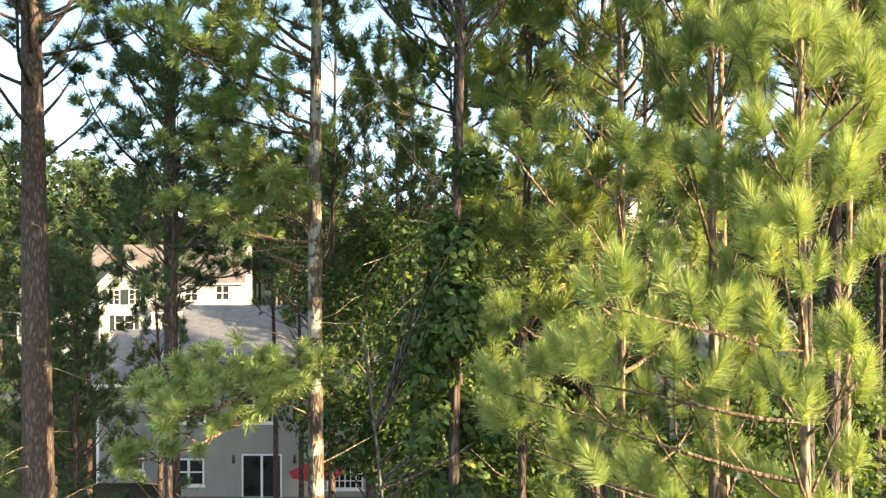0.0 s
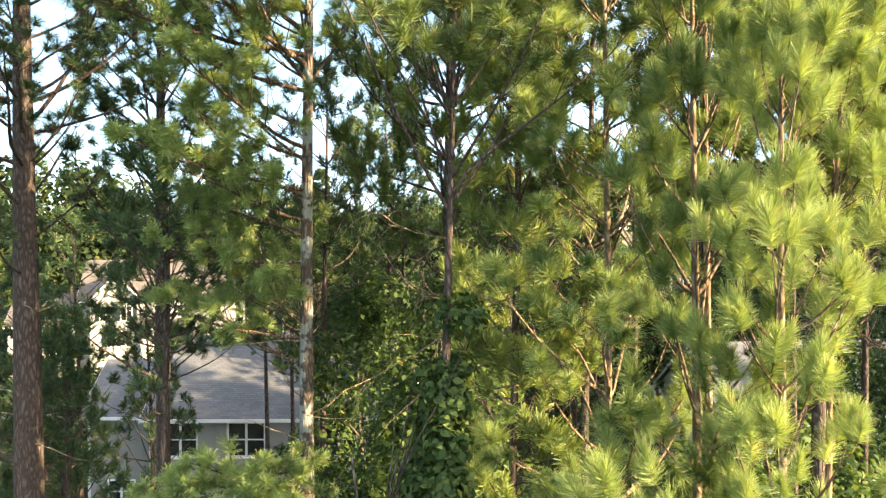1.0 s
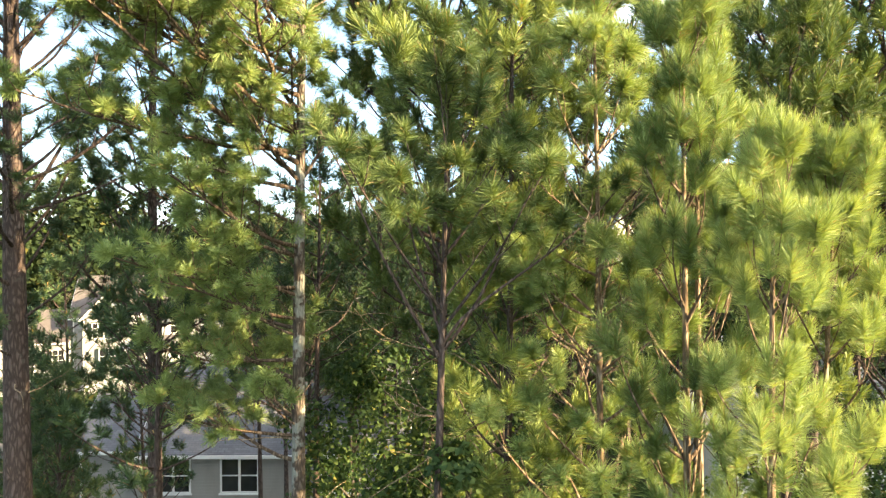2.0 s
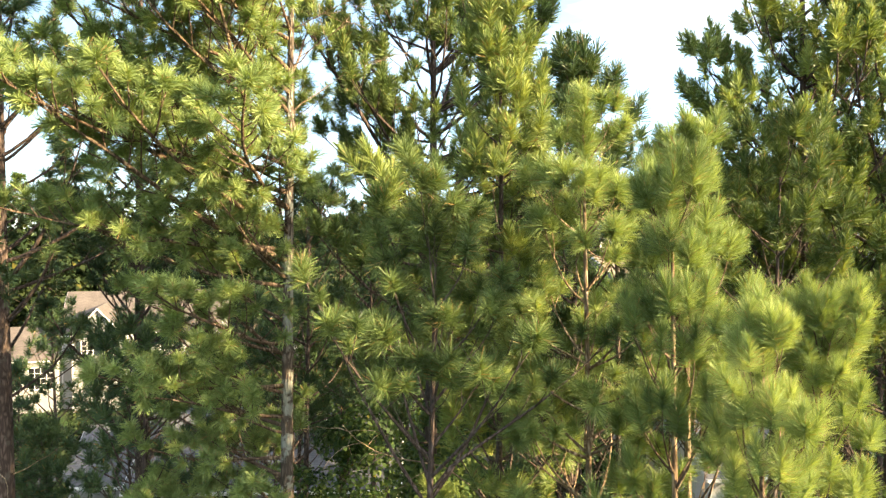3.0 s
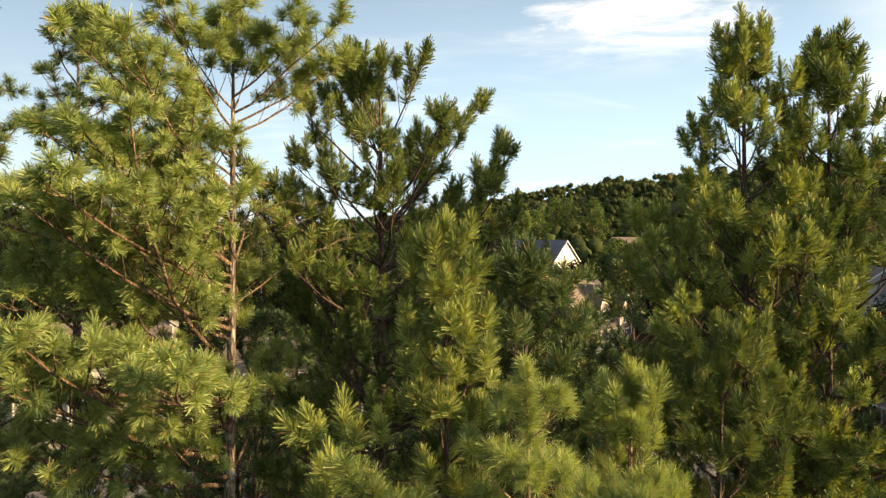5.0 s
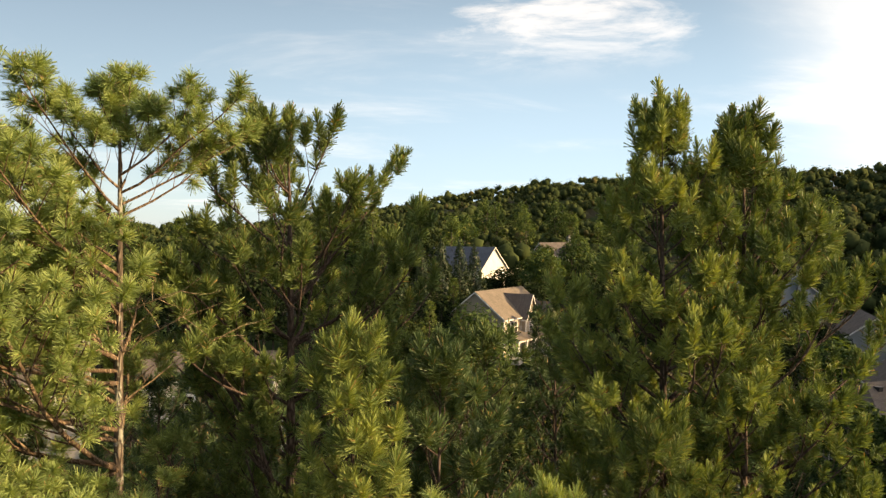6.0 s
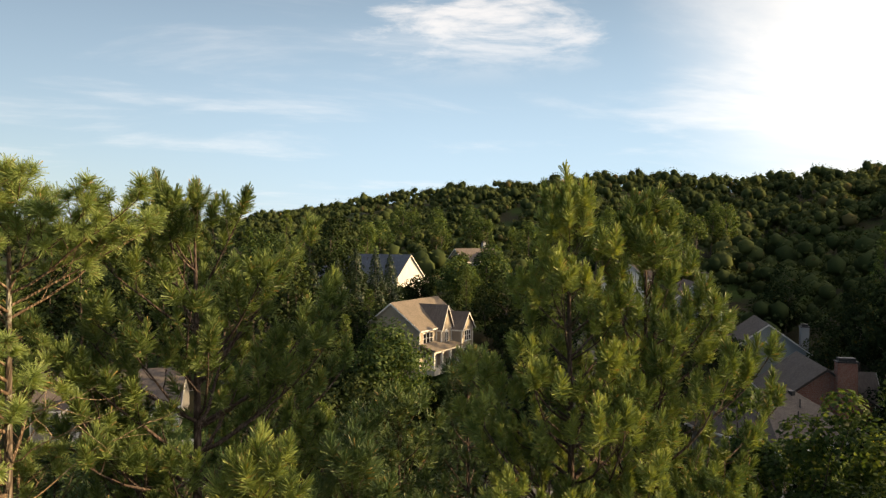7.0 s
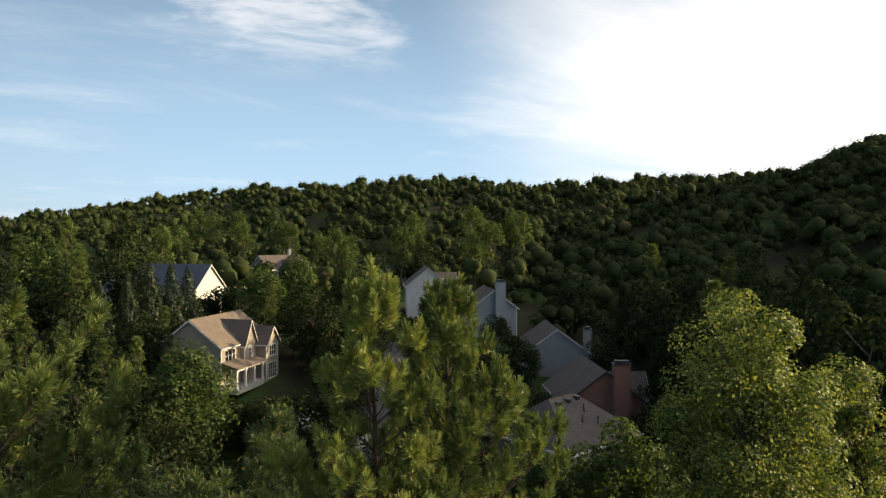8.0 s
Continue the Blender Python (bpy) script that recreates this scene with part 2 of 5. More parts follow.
DEADWOOD = bark("bleached_dead_wood", (0.3, 0.22, 0.14), (0.5, 0.4, 0.28), 0.1)
SIDING_GREY = siding("warm_grey_clapboard", (0.27, 0.25, 0.228))
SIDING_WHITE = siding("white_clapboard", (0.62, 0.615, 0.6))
# White clapboard with shade put into the colour, so lit walls stay dim.
SIDING_DIMMED = siding("dimmed_white_clapboard", (0.32, 0.315, 0.305))
SIDING_TAN = siding("tan_clapboard", (0.33, 0.28, 0.225))
SIDING_BLUE = siding("pale_blue_grey_clapboard", (0.31, 0.335, 0.355))
BRICK = brickwork("red_brick")
TRIM = plain("white_trim_paint", (0.66, 0.65, 0.63), 0.5, 0.06)
GLASS = glass_pane("dark_window_glass")
ROOF_SLATE = shingles("slate_grey_shingles", (0.06, 0.062, 0.07), (0.17, 0.17, 0.185))
ROOF_TAN = shingles("weathered_tan_shingles", (0.1, 0.085, 0.07), (0.21, 0.175, 0.145))
ROOF_BROWN = shingles("grey_brown_shingles", (0.07, 0.06, 0.055), (0.17, 0.145, 0.135))
ROOF_BLUE = shingles("blue_black_shingles", (0.05, 0.06, 0.085), (0.13, 0.15, 0.19))
ASPHALT = plain("worn_asphalt", (0.11, 0.105, 0.1), 0.9, 0.2, 0.5)
CONCRETE = plain("pale_concrete", (0.42, 0.4, 0.37), 0.85, 0.12, 0.8)
BROWN_TRIM = plain("dark_brown_trim_paint", (0.06, 0.045, 0.04), 0.6, 0.08)
SHUTTER = plain("dark_green_shutter_paint", (0.02, 0.03, 0.03), 0.5)
LEAD = plain("dark_metal", (0.06, 0.06, 0.065), 0.5, 0.1, 5.0, 0.6)
RED_CLOTH = plain("red_canvas", (0.24, 0.02, 0.02), 0.85)
GROUND = ground_material()


# ---- mesh helpers ----
def thing(name, at, label, category, group="", kind="", turn=0.0):
    ob = new(name)
    ob.matrix_basis = pose(*at, 0, 0, turn)
    ob.empty_display_size = 0.3
    return tagged(ob, label, category, group, kind)


def child(ob, parent, label="", kind=""):
    ob.parent = parent
    return tagged(ob, label, kind=kind)


def raw_mesh(name, verts, faces, mat, smooth=False):
    """A mesh out of arrays: verts n x 3, faces m x k."""
    me = bpy.data.meshes.new(name)
    k = faces.shape[1]
    me.vertices.add(len(verts))
    me.vertices.foreach_set("co", np.ascontiguousarray(verts, np.float32).ravel())
    me.loops.add(faces.size)
    me.loops.foreach_set("vertex_index", np.ascontiguousarray(faces, np.int32).ravel())
    me.polygons.add(len(faces))
    me.polygons.foreach_set("loop_start", np.arange(0, faces.size, k, dtype=np.int32))
    if smooth:
        me.polygons.foreach_set("use_smooth", np.ones(len(faces), bool))
    me.materials.append(mat)
    me.update(calc_edges=True)
    return me


def part(name, bm, mat, parent, label="", kind=""):
    me = bpy.data.meshes.new(name)
    bmesh.ops.recalc_face_normals(bm, faces=bm.faces)
    bm.to_mesh(me)
    bm.free()
    me.materials.append(mat)
    return child(new(name, me), parent, label, kind)


def box(bm, x0, x1, y0, y1, z0, z1, m=Matrix()):
    v = [bm.verts.new(m @ Vector(p)) for p in ((x0, y0, z0), (x1, y0, z0), (x1, y1, z0), (x0, y1, z0), (x0, y0, z1), (x1, y0, z1), (x1, y1, z1), (x0, y1, z1))]
    for f in ((3, 2, 1, 0), (4, 5, 6, 7), (0, 1, 5, 4), (1, 2, 6, 5), (2, 3, 7, 6), (3, 0, 4, 7)):
        bm.faces.new([v[i] for i in f])


def prism(bm, outline, x0, x1, m=Matrix()):
    """An outline of (y, z) pushed along x."""
    a = [bm.verts.new(m @ Vector((x0, y, z))) for y, z in outline]
    b = [bm.verts.new(m @ Vector((x1, y, z))) for y, z in outline]
    n = len(a)
    bm.faces.new(a[::-1])
    bm.faces.new(b)
    for i in range(n):
        bm.faces.new((a[i], a[(i + 1) % n], b[(i + 1) % n], b[i]))


def plate(bm, xs, zs, solid, y0, y1, m=Matrix()):
    """One connected slab over a grid of cells, of which those for which solid(x, z) holds are there."""
    made = {}

    def corner(i, j, k):
        if (i, j, k) not in made:
            made[i, j, k] = bm.verts.new(m @ Vector((xs[i], (y0, y1)[k], zs[j])))
        return made[i, j, k]

    cells = {(i, j) for i in range(len(xs) - 1) for j in range(len(zs) - 1) if solid((xs[i] + xs[i + 1]) / 2, (zs[j] + zs[j + 1]) / 2)}
    for i, j in cells:
        for k in (0, 1):
            bm.faces.new([corner(i + a, j + b, k) for a, b in ((0, 0), (1, 0), (1, 1), (0, 1))])
        for di, dj, p, q in ((-1, 0, (0, 0), (0, 1)), (1, 0, (1, 0), (1, 1)), (0, -1, (0, 0), (1, 0)), (0, 1, (0, 1), (1, 1))):
            if (i + di, j + dj) not in cells:
                a, b = (i + p[0], j + p[1]), (i + q[0], j + q[1])
                bm.faces.new((corner(*a, 0), corner(*b, 0), corner(*b, 1), corner(*a, 1)))


class Tubes:
    """Round tapering branches, gathered into one mesh."""

    def __init__(self):
        self.v, self.f, self.n = [], [], 0

    def add(self, pts, radii, sides=6):
        pts, radii = np.asarray(pts, float), np.asarray(radii, float)
        d = np.gradient(pts, axis=0)
        d /= np.linalg.norm(d, axis=1, keepdims=True) + 1e-9
        ref = np.where(np.abs(d[:, 2:3]) > 0.9, np.array([[1.0, 0, 0]]), np.array([[0, 0, 1.0]]))
        u = np.cross(d, ref)
        u /= np.linalg.norm(u, axis=1, keepdims=True) + 1e-9
        w = np.cross(d, u)
        a = np.linspace(0, 2 * np.pi, sides, endpoint=False)
        ring = pts[:, None] + radii[:, None, None] * (np.cos(a)[None, :, None] * u[:, None] + np.sin(a)[None, :, None] * w[:, None])
        k = len(pts)
        i = np.arange((k - 1) * sides).reshape(k - 1, sides)
        j = np.roll(i, -1, axis=1)
        self.f.append(np.stack([i, j, j + sides, i + sides], -1).reshape(-1, 4) + self.n)
        self.v.append(ring.reshape(-1, 3))
        self.n += k * sides

    def mesh(self, name, mat):
        return raw_mesh(name, np.concatenate(self.v), np.concatenate(self.f), mat, True)


def unit(v):
    return v / (np.linalg.norm(v, axis=-1, keepdims=True) + 1e-9)


def needles(base, way, length, shoot, count, width, rng, spread=(8, 96), brush=False):
    """Tufts: at each base, along way, count needles round a short shoot: a full fan, or a long bottle brush."""
    m = len(base)
    base, way = np.repeat(base, count, 0), np.repeat(unit(way), count, 0)
    size = np.repeat(rng.uniform(0.75, 1.2, m), count)
    along = rng.uniform(0, 1, m * count)
    side = unit(np.cross(way, rng.normal(size=way.shape)))
    if brush:
        lean = (spread[1] - (spread[1] - spread[0]) * along**2.2) * rng.uniform(0.72, 1.12, m * count)
    else:
        lean = spread[0] + (spread[1] - spread[0]) * np.sqrt(rng.uniform(0, 1, m * count)) * (1.0 - 0.35 * along)
    lean = np.radians(lean)[:, None]
    d = way * np.cos(lean) + side * np.sin(lean)
    root = base + way * (along * shoot * size)[:, None]
    tip = root + d * (length * size * rng.uniform(0.75, 1.08, m * count))[:, None]
    tip[:, 2] -= 0.1 * length * rng.uniform(0, 1, m * count)
    w = unit(np.cross(d, rng.normal(size=d.shape))) * width / 2
    blunt = (rng.uniform(size=len(w)) < (0.3 if width > 0.01 else 0.1))[:, None]
    near_end, far_end = np.where(blunt, root, tip), np.where(blunt, tip, root)
    v = np.stack([near_end, far_end - w, far_end + w], 1).reshape(-1, 3)
    return v, np.arange(len(v)).reshape(-1, 3)


def leaves(at, normal, size, rng, fold=0.18, jitter=0.45):
    """Pointed leaves folded along the midrib: four corners each."""
    n = len(at)
    normal = unit(normal + rng.normal(scale=jitter, size=(n, 3)))
    a = unit(np.cross(normal, rng.normal(size=(n, 3))))
    b = np.cross(normal, a)
    s = (size * rng.uniform(0.6, 1.25, n))[:, None]
    v = np.stack([at - a * s * 0.55, at + b * s * 0.36 + normal * s * fold, at + a * s * 0.6 - normal * s * 0.08, at - b * s * 0.36 + normal * s * fold], 1)
    return v.reshape(-1, 3), np.arange(4 * n).reshape(-1, 4)


def heading(az, el):
    a, e = radians(az), radians(el)
    return np.array([math.sin(a) * math.cos(e), math.cos(a) * math.cos(e), math.sin(e)])


def branch_line(start, way, length, up, rng, steps=7, wobble=0.07):
    """Points of a branch that bends towards the sky by up."""
    pts, d = [np.array(start, float)], np.array(way, float)
    for _ in range(steps):
        d = unit(d + np.array([0, 0, up / steps]) + rng.normal(scale=wobble, size=3))
        pts.append(pts[-1] + d * length / steps)
    return np.array(pts)


def at_line(pts, s):
    k = min(int(s * (len(pts) - 1)), len(pts) - 2)
    f = s * (len(pts) - 1) - k
    return pts[k] * (1 - f) + pts[k + 1] * f, unit(pts[k + 1] - pts[k])


# ---- terrain ----
def ease(v, a, b):
    u = np.clip((v - a) / (b - a), 0, 1)
    return u * u * (3 - 2 * u)


# Past 75 degrees, out of view, the crest is raised to shade the valley.
CREST_AZ = np.array([-180, -60, -25, -6, 1, 6, 12, 22, 33, 42, 50, 59, 65, 75, 84, 92, 106, 130, 180.0])
CREST_EL = np.array([0.5, 0.6, 0.8, 0.9, 1.5, 2.2, 3.1, 4.2, 4.9, 4.2, 4.9, 5.2, 7.0, 9.0, 12.0, 13.2, 13.2, 5.0, 0.5])


def terrain(x, y):
    """The height of the ground: a valley with the houses, and a wooded ridge beyond it."""
    x, y = np.asarray(x, float), np.asarray(y, float)
    r, az = np.hypot(x, y), np.degrees(np.arctan2(x, y))
    el = np.interp(az, CREST_AZ, CREST_EL)
    shelf = 12.5 * ease(r, 50, 165) * ease(az, -18, 12) * (1 - 0.3 * ease(az, 28, 45))
    far = np.interp(az, [-180, -20, 5, 40, 75, 120, 180], [700, 700, 650, 430, 330, 330, 700])
    crest = 28.4 + far * np.tan(np.radians(el)) - 10.4
    ridge = ease(r, 140, far) * np.maximum(crest - shelf, 0)
    fall = ease(r, far, far * 2.2) * ridge * 0.8
    roll = 0.5 * np.sin(x * 0.045 + 1) * np.cos(y * 0.05) * ease(r, 30, 80) + 2.2 * np.sin(az * 0.32) * np.sin(r * 0.021) * ease(r, 170, 300)
    return shelf + ridge - fall + roll


def build_ground():
    radii = np.concatenate([np.linspace(0, 200, 90), np.geomspace(204, 4600, 90)])
    az = np.radians(np.arange(0, 360, 1.5))
    R, A = np.meshgrid(radii, az, indexing="ij")
    X, Y = R * np.sin(A), R * np.cos(A)
    v = np.stack([X, Y, terrain(X, Y)], -1).reshape(-1, 3)
    n, k = R.shape
    i = np.arange((n - 1) * k).reshape(n - 1, k)
    j = np.roll(i, -1, 1)
    me = raw_mesh("ground", v, np.stack([i, i + k, j + k, j], -1).reshape(-1, 4), GROUND, True)
    tagged(new("ground", me), "lawn and pine litter over rolling ground", "ground", kind="structure")


build_ground()


def strip(name, line, width, mat, label, lift=0.05):
    """A paved ribbon laid over the ground along a line of (x, y)."""
    p = np.array(line, float)
    t = np.linspace(0, len(p) - 1, 14 * (len(p) - 1) + 1)
    p = np.stack([np.interp(t, np.arange(len(p)), p[:, c]) for c in (0, 1)], -1)
    for _ in range(6):
        p[1:-1] = (p[:-2] + 2 * p[1:-1] + p[2:]) / 4
    d = unit(np.gradient(p, axis=0))
    s = np.stack([-d[:, 1], d[:, 0]], -1)
    cols = [p + s * width * f for f in (-0.5, -0.17, 0.17, 0.5)]
    z = [terrain(c[:, 0], c[:, 1]) + lift for c in cols]
    top = [np.column_stack([c, h]) for c, h in zip(cols, z)]
    edge = [top[0] - (0, 0, 0.4)] + top + [top[-1] - (0, 0, 0.4)]
    v = np.stack(edge, 1)
    n, k = v.shape[:2]
    i = (np.arange(n - 1)[:, None] * k + np.arange(k - 1)).ravel()
    me = raw_mesh(name, v.reshape(-1, 3), np.stack([i, i + 1, i + k + 1, i + k], -1), mat, False)
    return tagged(new(name, me), label, name.split(".")[0], kind="structure")


strip("road", [(-80, 52), (-45, 58), (-15, 64), (12, 66), (34, 72), (52, 92), (66, 120), (74, 150)], 7.5, ASPHALT, "worn grey asphalt neighbourhood road")
strip("pavement", [(-24, 76), (-22, 66), (-21, 62)], 5.0, CONCRETE, "pale concrete driveway up to the white house", 0.06)
strip("pavement", [(-4, 92), (-3, 78), (-2, 68)], 5.0, CONCRETE, "pale concrete driveway beside the porch house", 0.06)
strip("pavement", [(36, 92), (38, 84), (40, 78)], 5.0, CONCRETE, "pale concrete driveway of the tan house", 0.06)


# ---- houses ----
def wall_cells(bm, length, height, holes, m, thick=0.22):
    """A wall along x from 0 to length, its face at y = 0, with holes (x0, x1, z0, z1) right through it."""
    xs = sorted({0.0, length, *(h[0] for h in holes), *(h[1] for h in holes)})
    zs = sorted({-3.0, height, *(h[2] for h in holes), *(h[3] for h in holes)})
    plate(bm, xs, zs, lambda x, z: not any(h[0] < x < h[1] and h[2] < z < h[3] for h in holes), 0, thick, m)


def add_window(parent, m, x0, x1, z0, z1, columns=2, rows=2, sill=True, shutter=False, name="window", arch=False):
    """A framed window in a hole, its panes set back between the bars."""
    t = 0.09
    w, h = (x1 - x0) / columns, (z1 - z0) / rows
    sx, sz = (0.06 if columns <= 3 else 0.025), (0.03 if rows <= 2 else 0.018)
    lights = [(x0 + c * w + (sx if c else 0), x0 + (c + 1) * w - (sx if c < columns - 1 else 0), z0 + r * h + (sz if r else 0), z0 + (r + 1) * h - (sz if r < rows - 1 else 0)) for c in range(columns) for r in range(rows)]
    xs = sorted({x0 - t, x1 + t, *(q[0] for q in lights), *(q[1] for q in lights)})
    zs = sorted({z0 - t, z1 + t, *(q[2] for q in lights), *(q[3] for q in lights)})
    bm = bmesh.new()
    plate(bm, xs, zs, lambda x, z: not any(q[0] < x < q[1] and q[2] < z < q[3] for q in lights), -0.05, -0.003, m)
    win = part(name, bm, TRIM, parent, "white painted frame")
    if arch:
        bm = bmesh.new()
        mid, rad = (x0 + x1) / 2, (x1 - x0) / 2 + t
        outer = [(mid + rad * math.cos(math.pi * i / 10), z1 + t + 0.01 + 0.8 * rad * math.sin(math.pi * i / 10)) for i in range(11)]
        prism(bm, outer, -0.05, -0.003, m @ Matrix(((0, 1, 0, 0), (1, 0, 0, 0), (0, 0, 1, 0), (0, 0, 0, 1))))
        part("arch_head", bm, TRIM, win)
    for q in lights:
        bm = bmesh.new()
        box(bm, q[0] - 0.01, q[1] + 0.01, 0.03, 0.045, q[2] - 0.01, q[3] + 0.01, m)
        part("pane", bm, GLASS, win)
    if sill:
        bm = bmesh.new()
        box(bm, x0 - 0.16, x1 + 0.16, -0.11, -0.003, z0 - 0.16, z0 - t - 0.003, m)
        part("sill", bm, TRIM, win)
    if shutter:
        for a in (x0 - t - 0.46, x1 + t + 0.02):
            bm = bmesh.new()
            box(bm, a, a + 0.44, -0.05, -0.004, z0 - 0.05, z1 + 0.05, m)
            part("shutter", bm, SHUTTER, parent, "dark louvred shutter")


def gable_roof(parent, m, x0, x1, y0, y1, z, rise, mat, wall_mat, over=0.4, name="roof", face=True, ends=(True, True), trim=None):
    """A pitched roof, its ridge along x, with the gable walls under it and white boards along its edges."""
    ym, s = (y0 + y1) / 2, rise / ((y1 - y0) / 2)
    th = 0.16
    a, b = (y0 - over, z - over * s), (y1 + over, z - over * s)
    bm = bmesh.new()
    prism(bm, [a, (ym, z + rise), b, (b[0], b[1] + th), (ym, z + rise + th * 1.15), (a[0], a[1] + th)], x0 - over, x1 + over, m)
    roof = part(name, bm, mat, parent)
    for g0, g1, gz in ((a[0] - 0.07, a[0] - 0.002, a[1]), (b[0] + 0.002, b[0] + 0.07, b[1])):
        bm = bmesh.new()
        box(bm, x0 - over, x1 + over, g0, g1, gz - 0.05, gz + 0.13, m)
        part("gutter", bm, TRIM, roof, "white gutter")
    for e, (q0, q1, on) in enumerate(((x0 - over - 0.05, x0 - over - 0.003, ends[0]), (x1 + over + 0.003, x1 + over + 0.05, ends[1]))):
        if on:
            bm = bmesh.new()
            prism(bm, [(a[0], a[1] - 0.1), (ym, z + rise - 0.12), (b[0], b[1] - 0.1), (b[0], b[1] + 0.12), (ym, z + rise + 0.12), (a[0], a[1] + 0.12)], q0, q1, m)
            part("rake_board", bm, trim or TRIM, roof, "dark rake board" if trim else "white rake board")
    if face:
        for q, on in ((x0, ends[0]), (x1 - 0.22, ends[1])):
            if on:
                bm = bmesh.new()
                prism(bm, [(y0, z), (y1, z), (ym, z + rise - 0.01)], q, q + 0.22, m)
                part("gable", bm, wall_mat, parent)
    return roof


def add_chimney(parent, x, y, z0, z1, w, d, mat, m=Matrix()):
    bm = bmesh.new()
    box(bm, x - w / 2, x + w / 2, y - d / 2, y + d / 2, z0, z1, m)
    ch = part("chimney", bm, mat, parent)
    bm = bmesh.new()
    box(bm, x - w / 2 - 0.08, x + w / 2 + 0.08, y - d / 2 - 0.08, y + d / 2 + 0.08, z1, z1 + 0.14, m)
    box(bm, x - w / 2 + 0.15, x + w / 2 - 0.15, y - d / 2 + 0.15, y + d / 2 - 0.15, z1 + 0.14, z1 + 0.5, m)
    part("chimney_cap", bm, LEAD, ch, "dark metal cap")


def add_column(parent, x, y, z0, z1):
    bm = bmesh.new()
    box(bm, x - 0.19, x + 0.19, y - 0.19, y + 0.19, z0, z0 + 0.25)
    box(bm, x - 0.13, x + 0.13, y - 0.13, y + 0.13, z0 + 0.25, z1 - 0.2)
    box(bm, x - 0.19, x + 0.19, y - 0.19, y + 0.19, z1 - 0.2, z1)
    part("column", bm, TRIM, parent, "white square column")


def corner_boards(parent, x0, x1, y0, y1, z):
    for x in (x0, x1):
        for y in (y0, y1):
            bm = bmesh.new()
            sx, sy = (-1 if x == x0 else 1), (-1 if y == y0 else 1)
            box(bm, min(x + sx * 0.02, x - sx * 0.13), max(x + sx * 0.02, x - sx * 0.13), min(y + sy * 0.02, y - sy * 0.13), max(y + sy * 0.02, y - sy * 0.13), -0.3, z)
            part("corner_board", bm, TRIM, parent)


def body_of(house, x0, x1, y0, y1, height, wall_mat, front=(), back=(), left=(), right=(), style=None):
    """Four walls with their windows. Each window: along, from, to, sill, head, columns, rows."""
    style = style or {}
    turn = {
        "front": (pose(x0, y0, 0), x1 - x0, front),
        "right": (pose(x1, y0, 0, 0, 0, 90), y1 - y0, right),
        "back": (pose(x1, y1, 0, 0, 0, 180), x1 - x0, back),
        "left": (pose(x0, y1, 0, 0, 0, -90), y1 - y0, left),
    }
    for side, (m, length, wins) in turn.items():
        inset = 0.0 if side in ("front", "back") else 0.22
        bm = bmesh.new()
        mm = m @ Matrix.Translation((inset, 0, 0))
        holes = [(w[0] - inset, w[1] - inset, w[2], w[3]) for w in wins]
        wall_cells(bm, length - 2 * inset, height, holes, mm)
        part("wall", bm, wall_mat, house)
        for w in wins:
            add_window(house, m, *w[:6], **style)
    bm = bmesh.new()
    box(bm, x0 + 0.25, x1 - 0.25, y0 + 0.25, y1 - 0.25, height - 0.25, height - 0.02)
    part("attic_floor", bm, TRIM, house)
    corner_boards(house, x0, x1, y0, y1, height)


def house_near():
    """The grey clapboard house in the hollow below the pines."""
    h = thing("house", (-8.4, 38.4, 0.0), "warm grey clapboard two-storey house with slate-grey roof", "house", "houses")
    front = [(0.8, 2.5, 4.1, 5.85, 2, 2), (4.25, 6.15, 4.1, 5.85, 2, 2), (9.3, 11.1, 4.1, 5.85, 2, 2), (0.9, 2.4, 0.7, 2.0, 2, 2), (9.2, 11.0, 0.5, 2.0, 6, 4), (4.6, 6.6, 0.0, 2.25, 2, 1)]
    body_of(h, -7.0, 7.0, 0, 11, 6.3, SIDING_GREY, front=front)
    gable_roof(h, Matrix(), -7.0, 7.0, 0, 11, 6.3, 3.4, ROOF_SLATE, SIDING_GREY)
    body_of(h, -11.4, -7.02, 2.2, 9, 5.9, SIDING_GREY, front=[(1.2, 2.6, 0.8, 2.0, 2, 2)])
    gable_roof(h, Matrix(), -11.4, -7.45, 2.2, 9, 5.9, 2.3, ROOF_SLATE, SIDING_GREY, ends=(True, False), name="wing_roof")
    for x in (-2.9, 0.4):
        bm = bmesh.new()
        bmesh.ops.create_cone(bm, cap_ends=True, segments=8, radius1=0.1, radius2=0.06, depth=0.34, matrix=Matrix.Translation((x, -0.14, 2.05)))
        box(bm, x - 0.05, x + 0.05, -0.16, 0.01, 2.2, 2.3)
        part("wall_lantern", bm, LEAD, h, "small dark wall lantern")
    for k in range(31):
        z0, z1 = 0.05 + k * 0.2, 0.245 + k * 0.2
        cuts = sorted((w[0] - 0.12, w[1] + 0.12) for w in front if w[3] + 0.12 > z0 and w[2] - 0.17 < z1)
        x = 0.14
        for c0, c1 in cuts + [(13.86, 14.0)]:
            if c0 - x > 0.05:
                bm = bmesh.new()
                prism(bm, [(-0.003, z0), (-0.048, z0), (-0.012, z1), (-0.003, z1)], x - 7, c0 - 7)
                part("clapboard", bm, SIDING_GREY, h)
            x = c1
    bm = bmesh.new()
    box(bm, -3.6, 4.6, -4.2, -0.05, -0.35, -0.05)
    part("patio", bm, CONCRETE, h, "concrete patio slab")
    return h


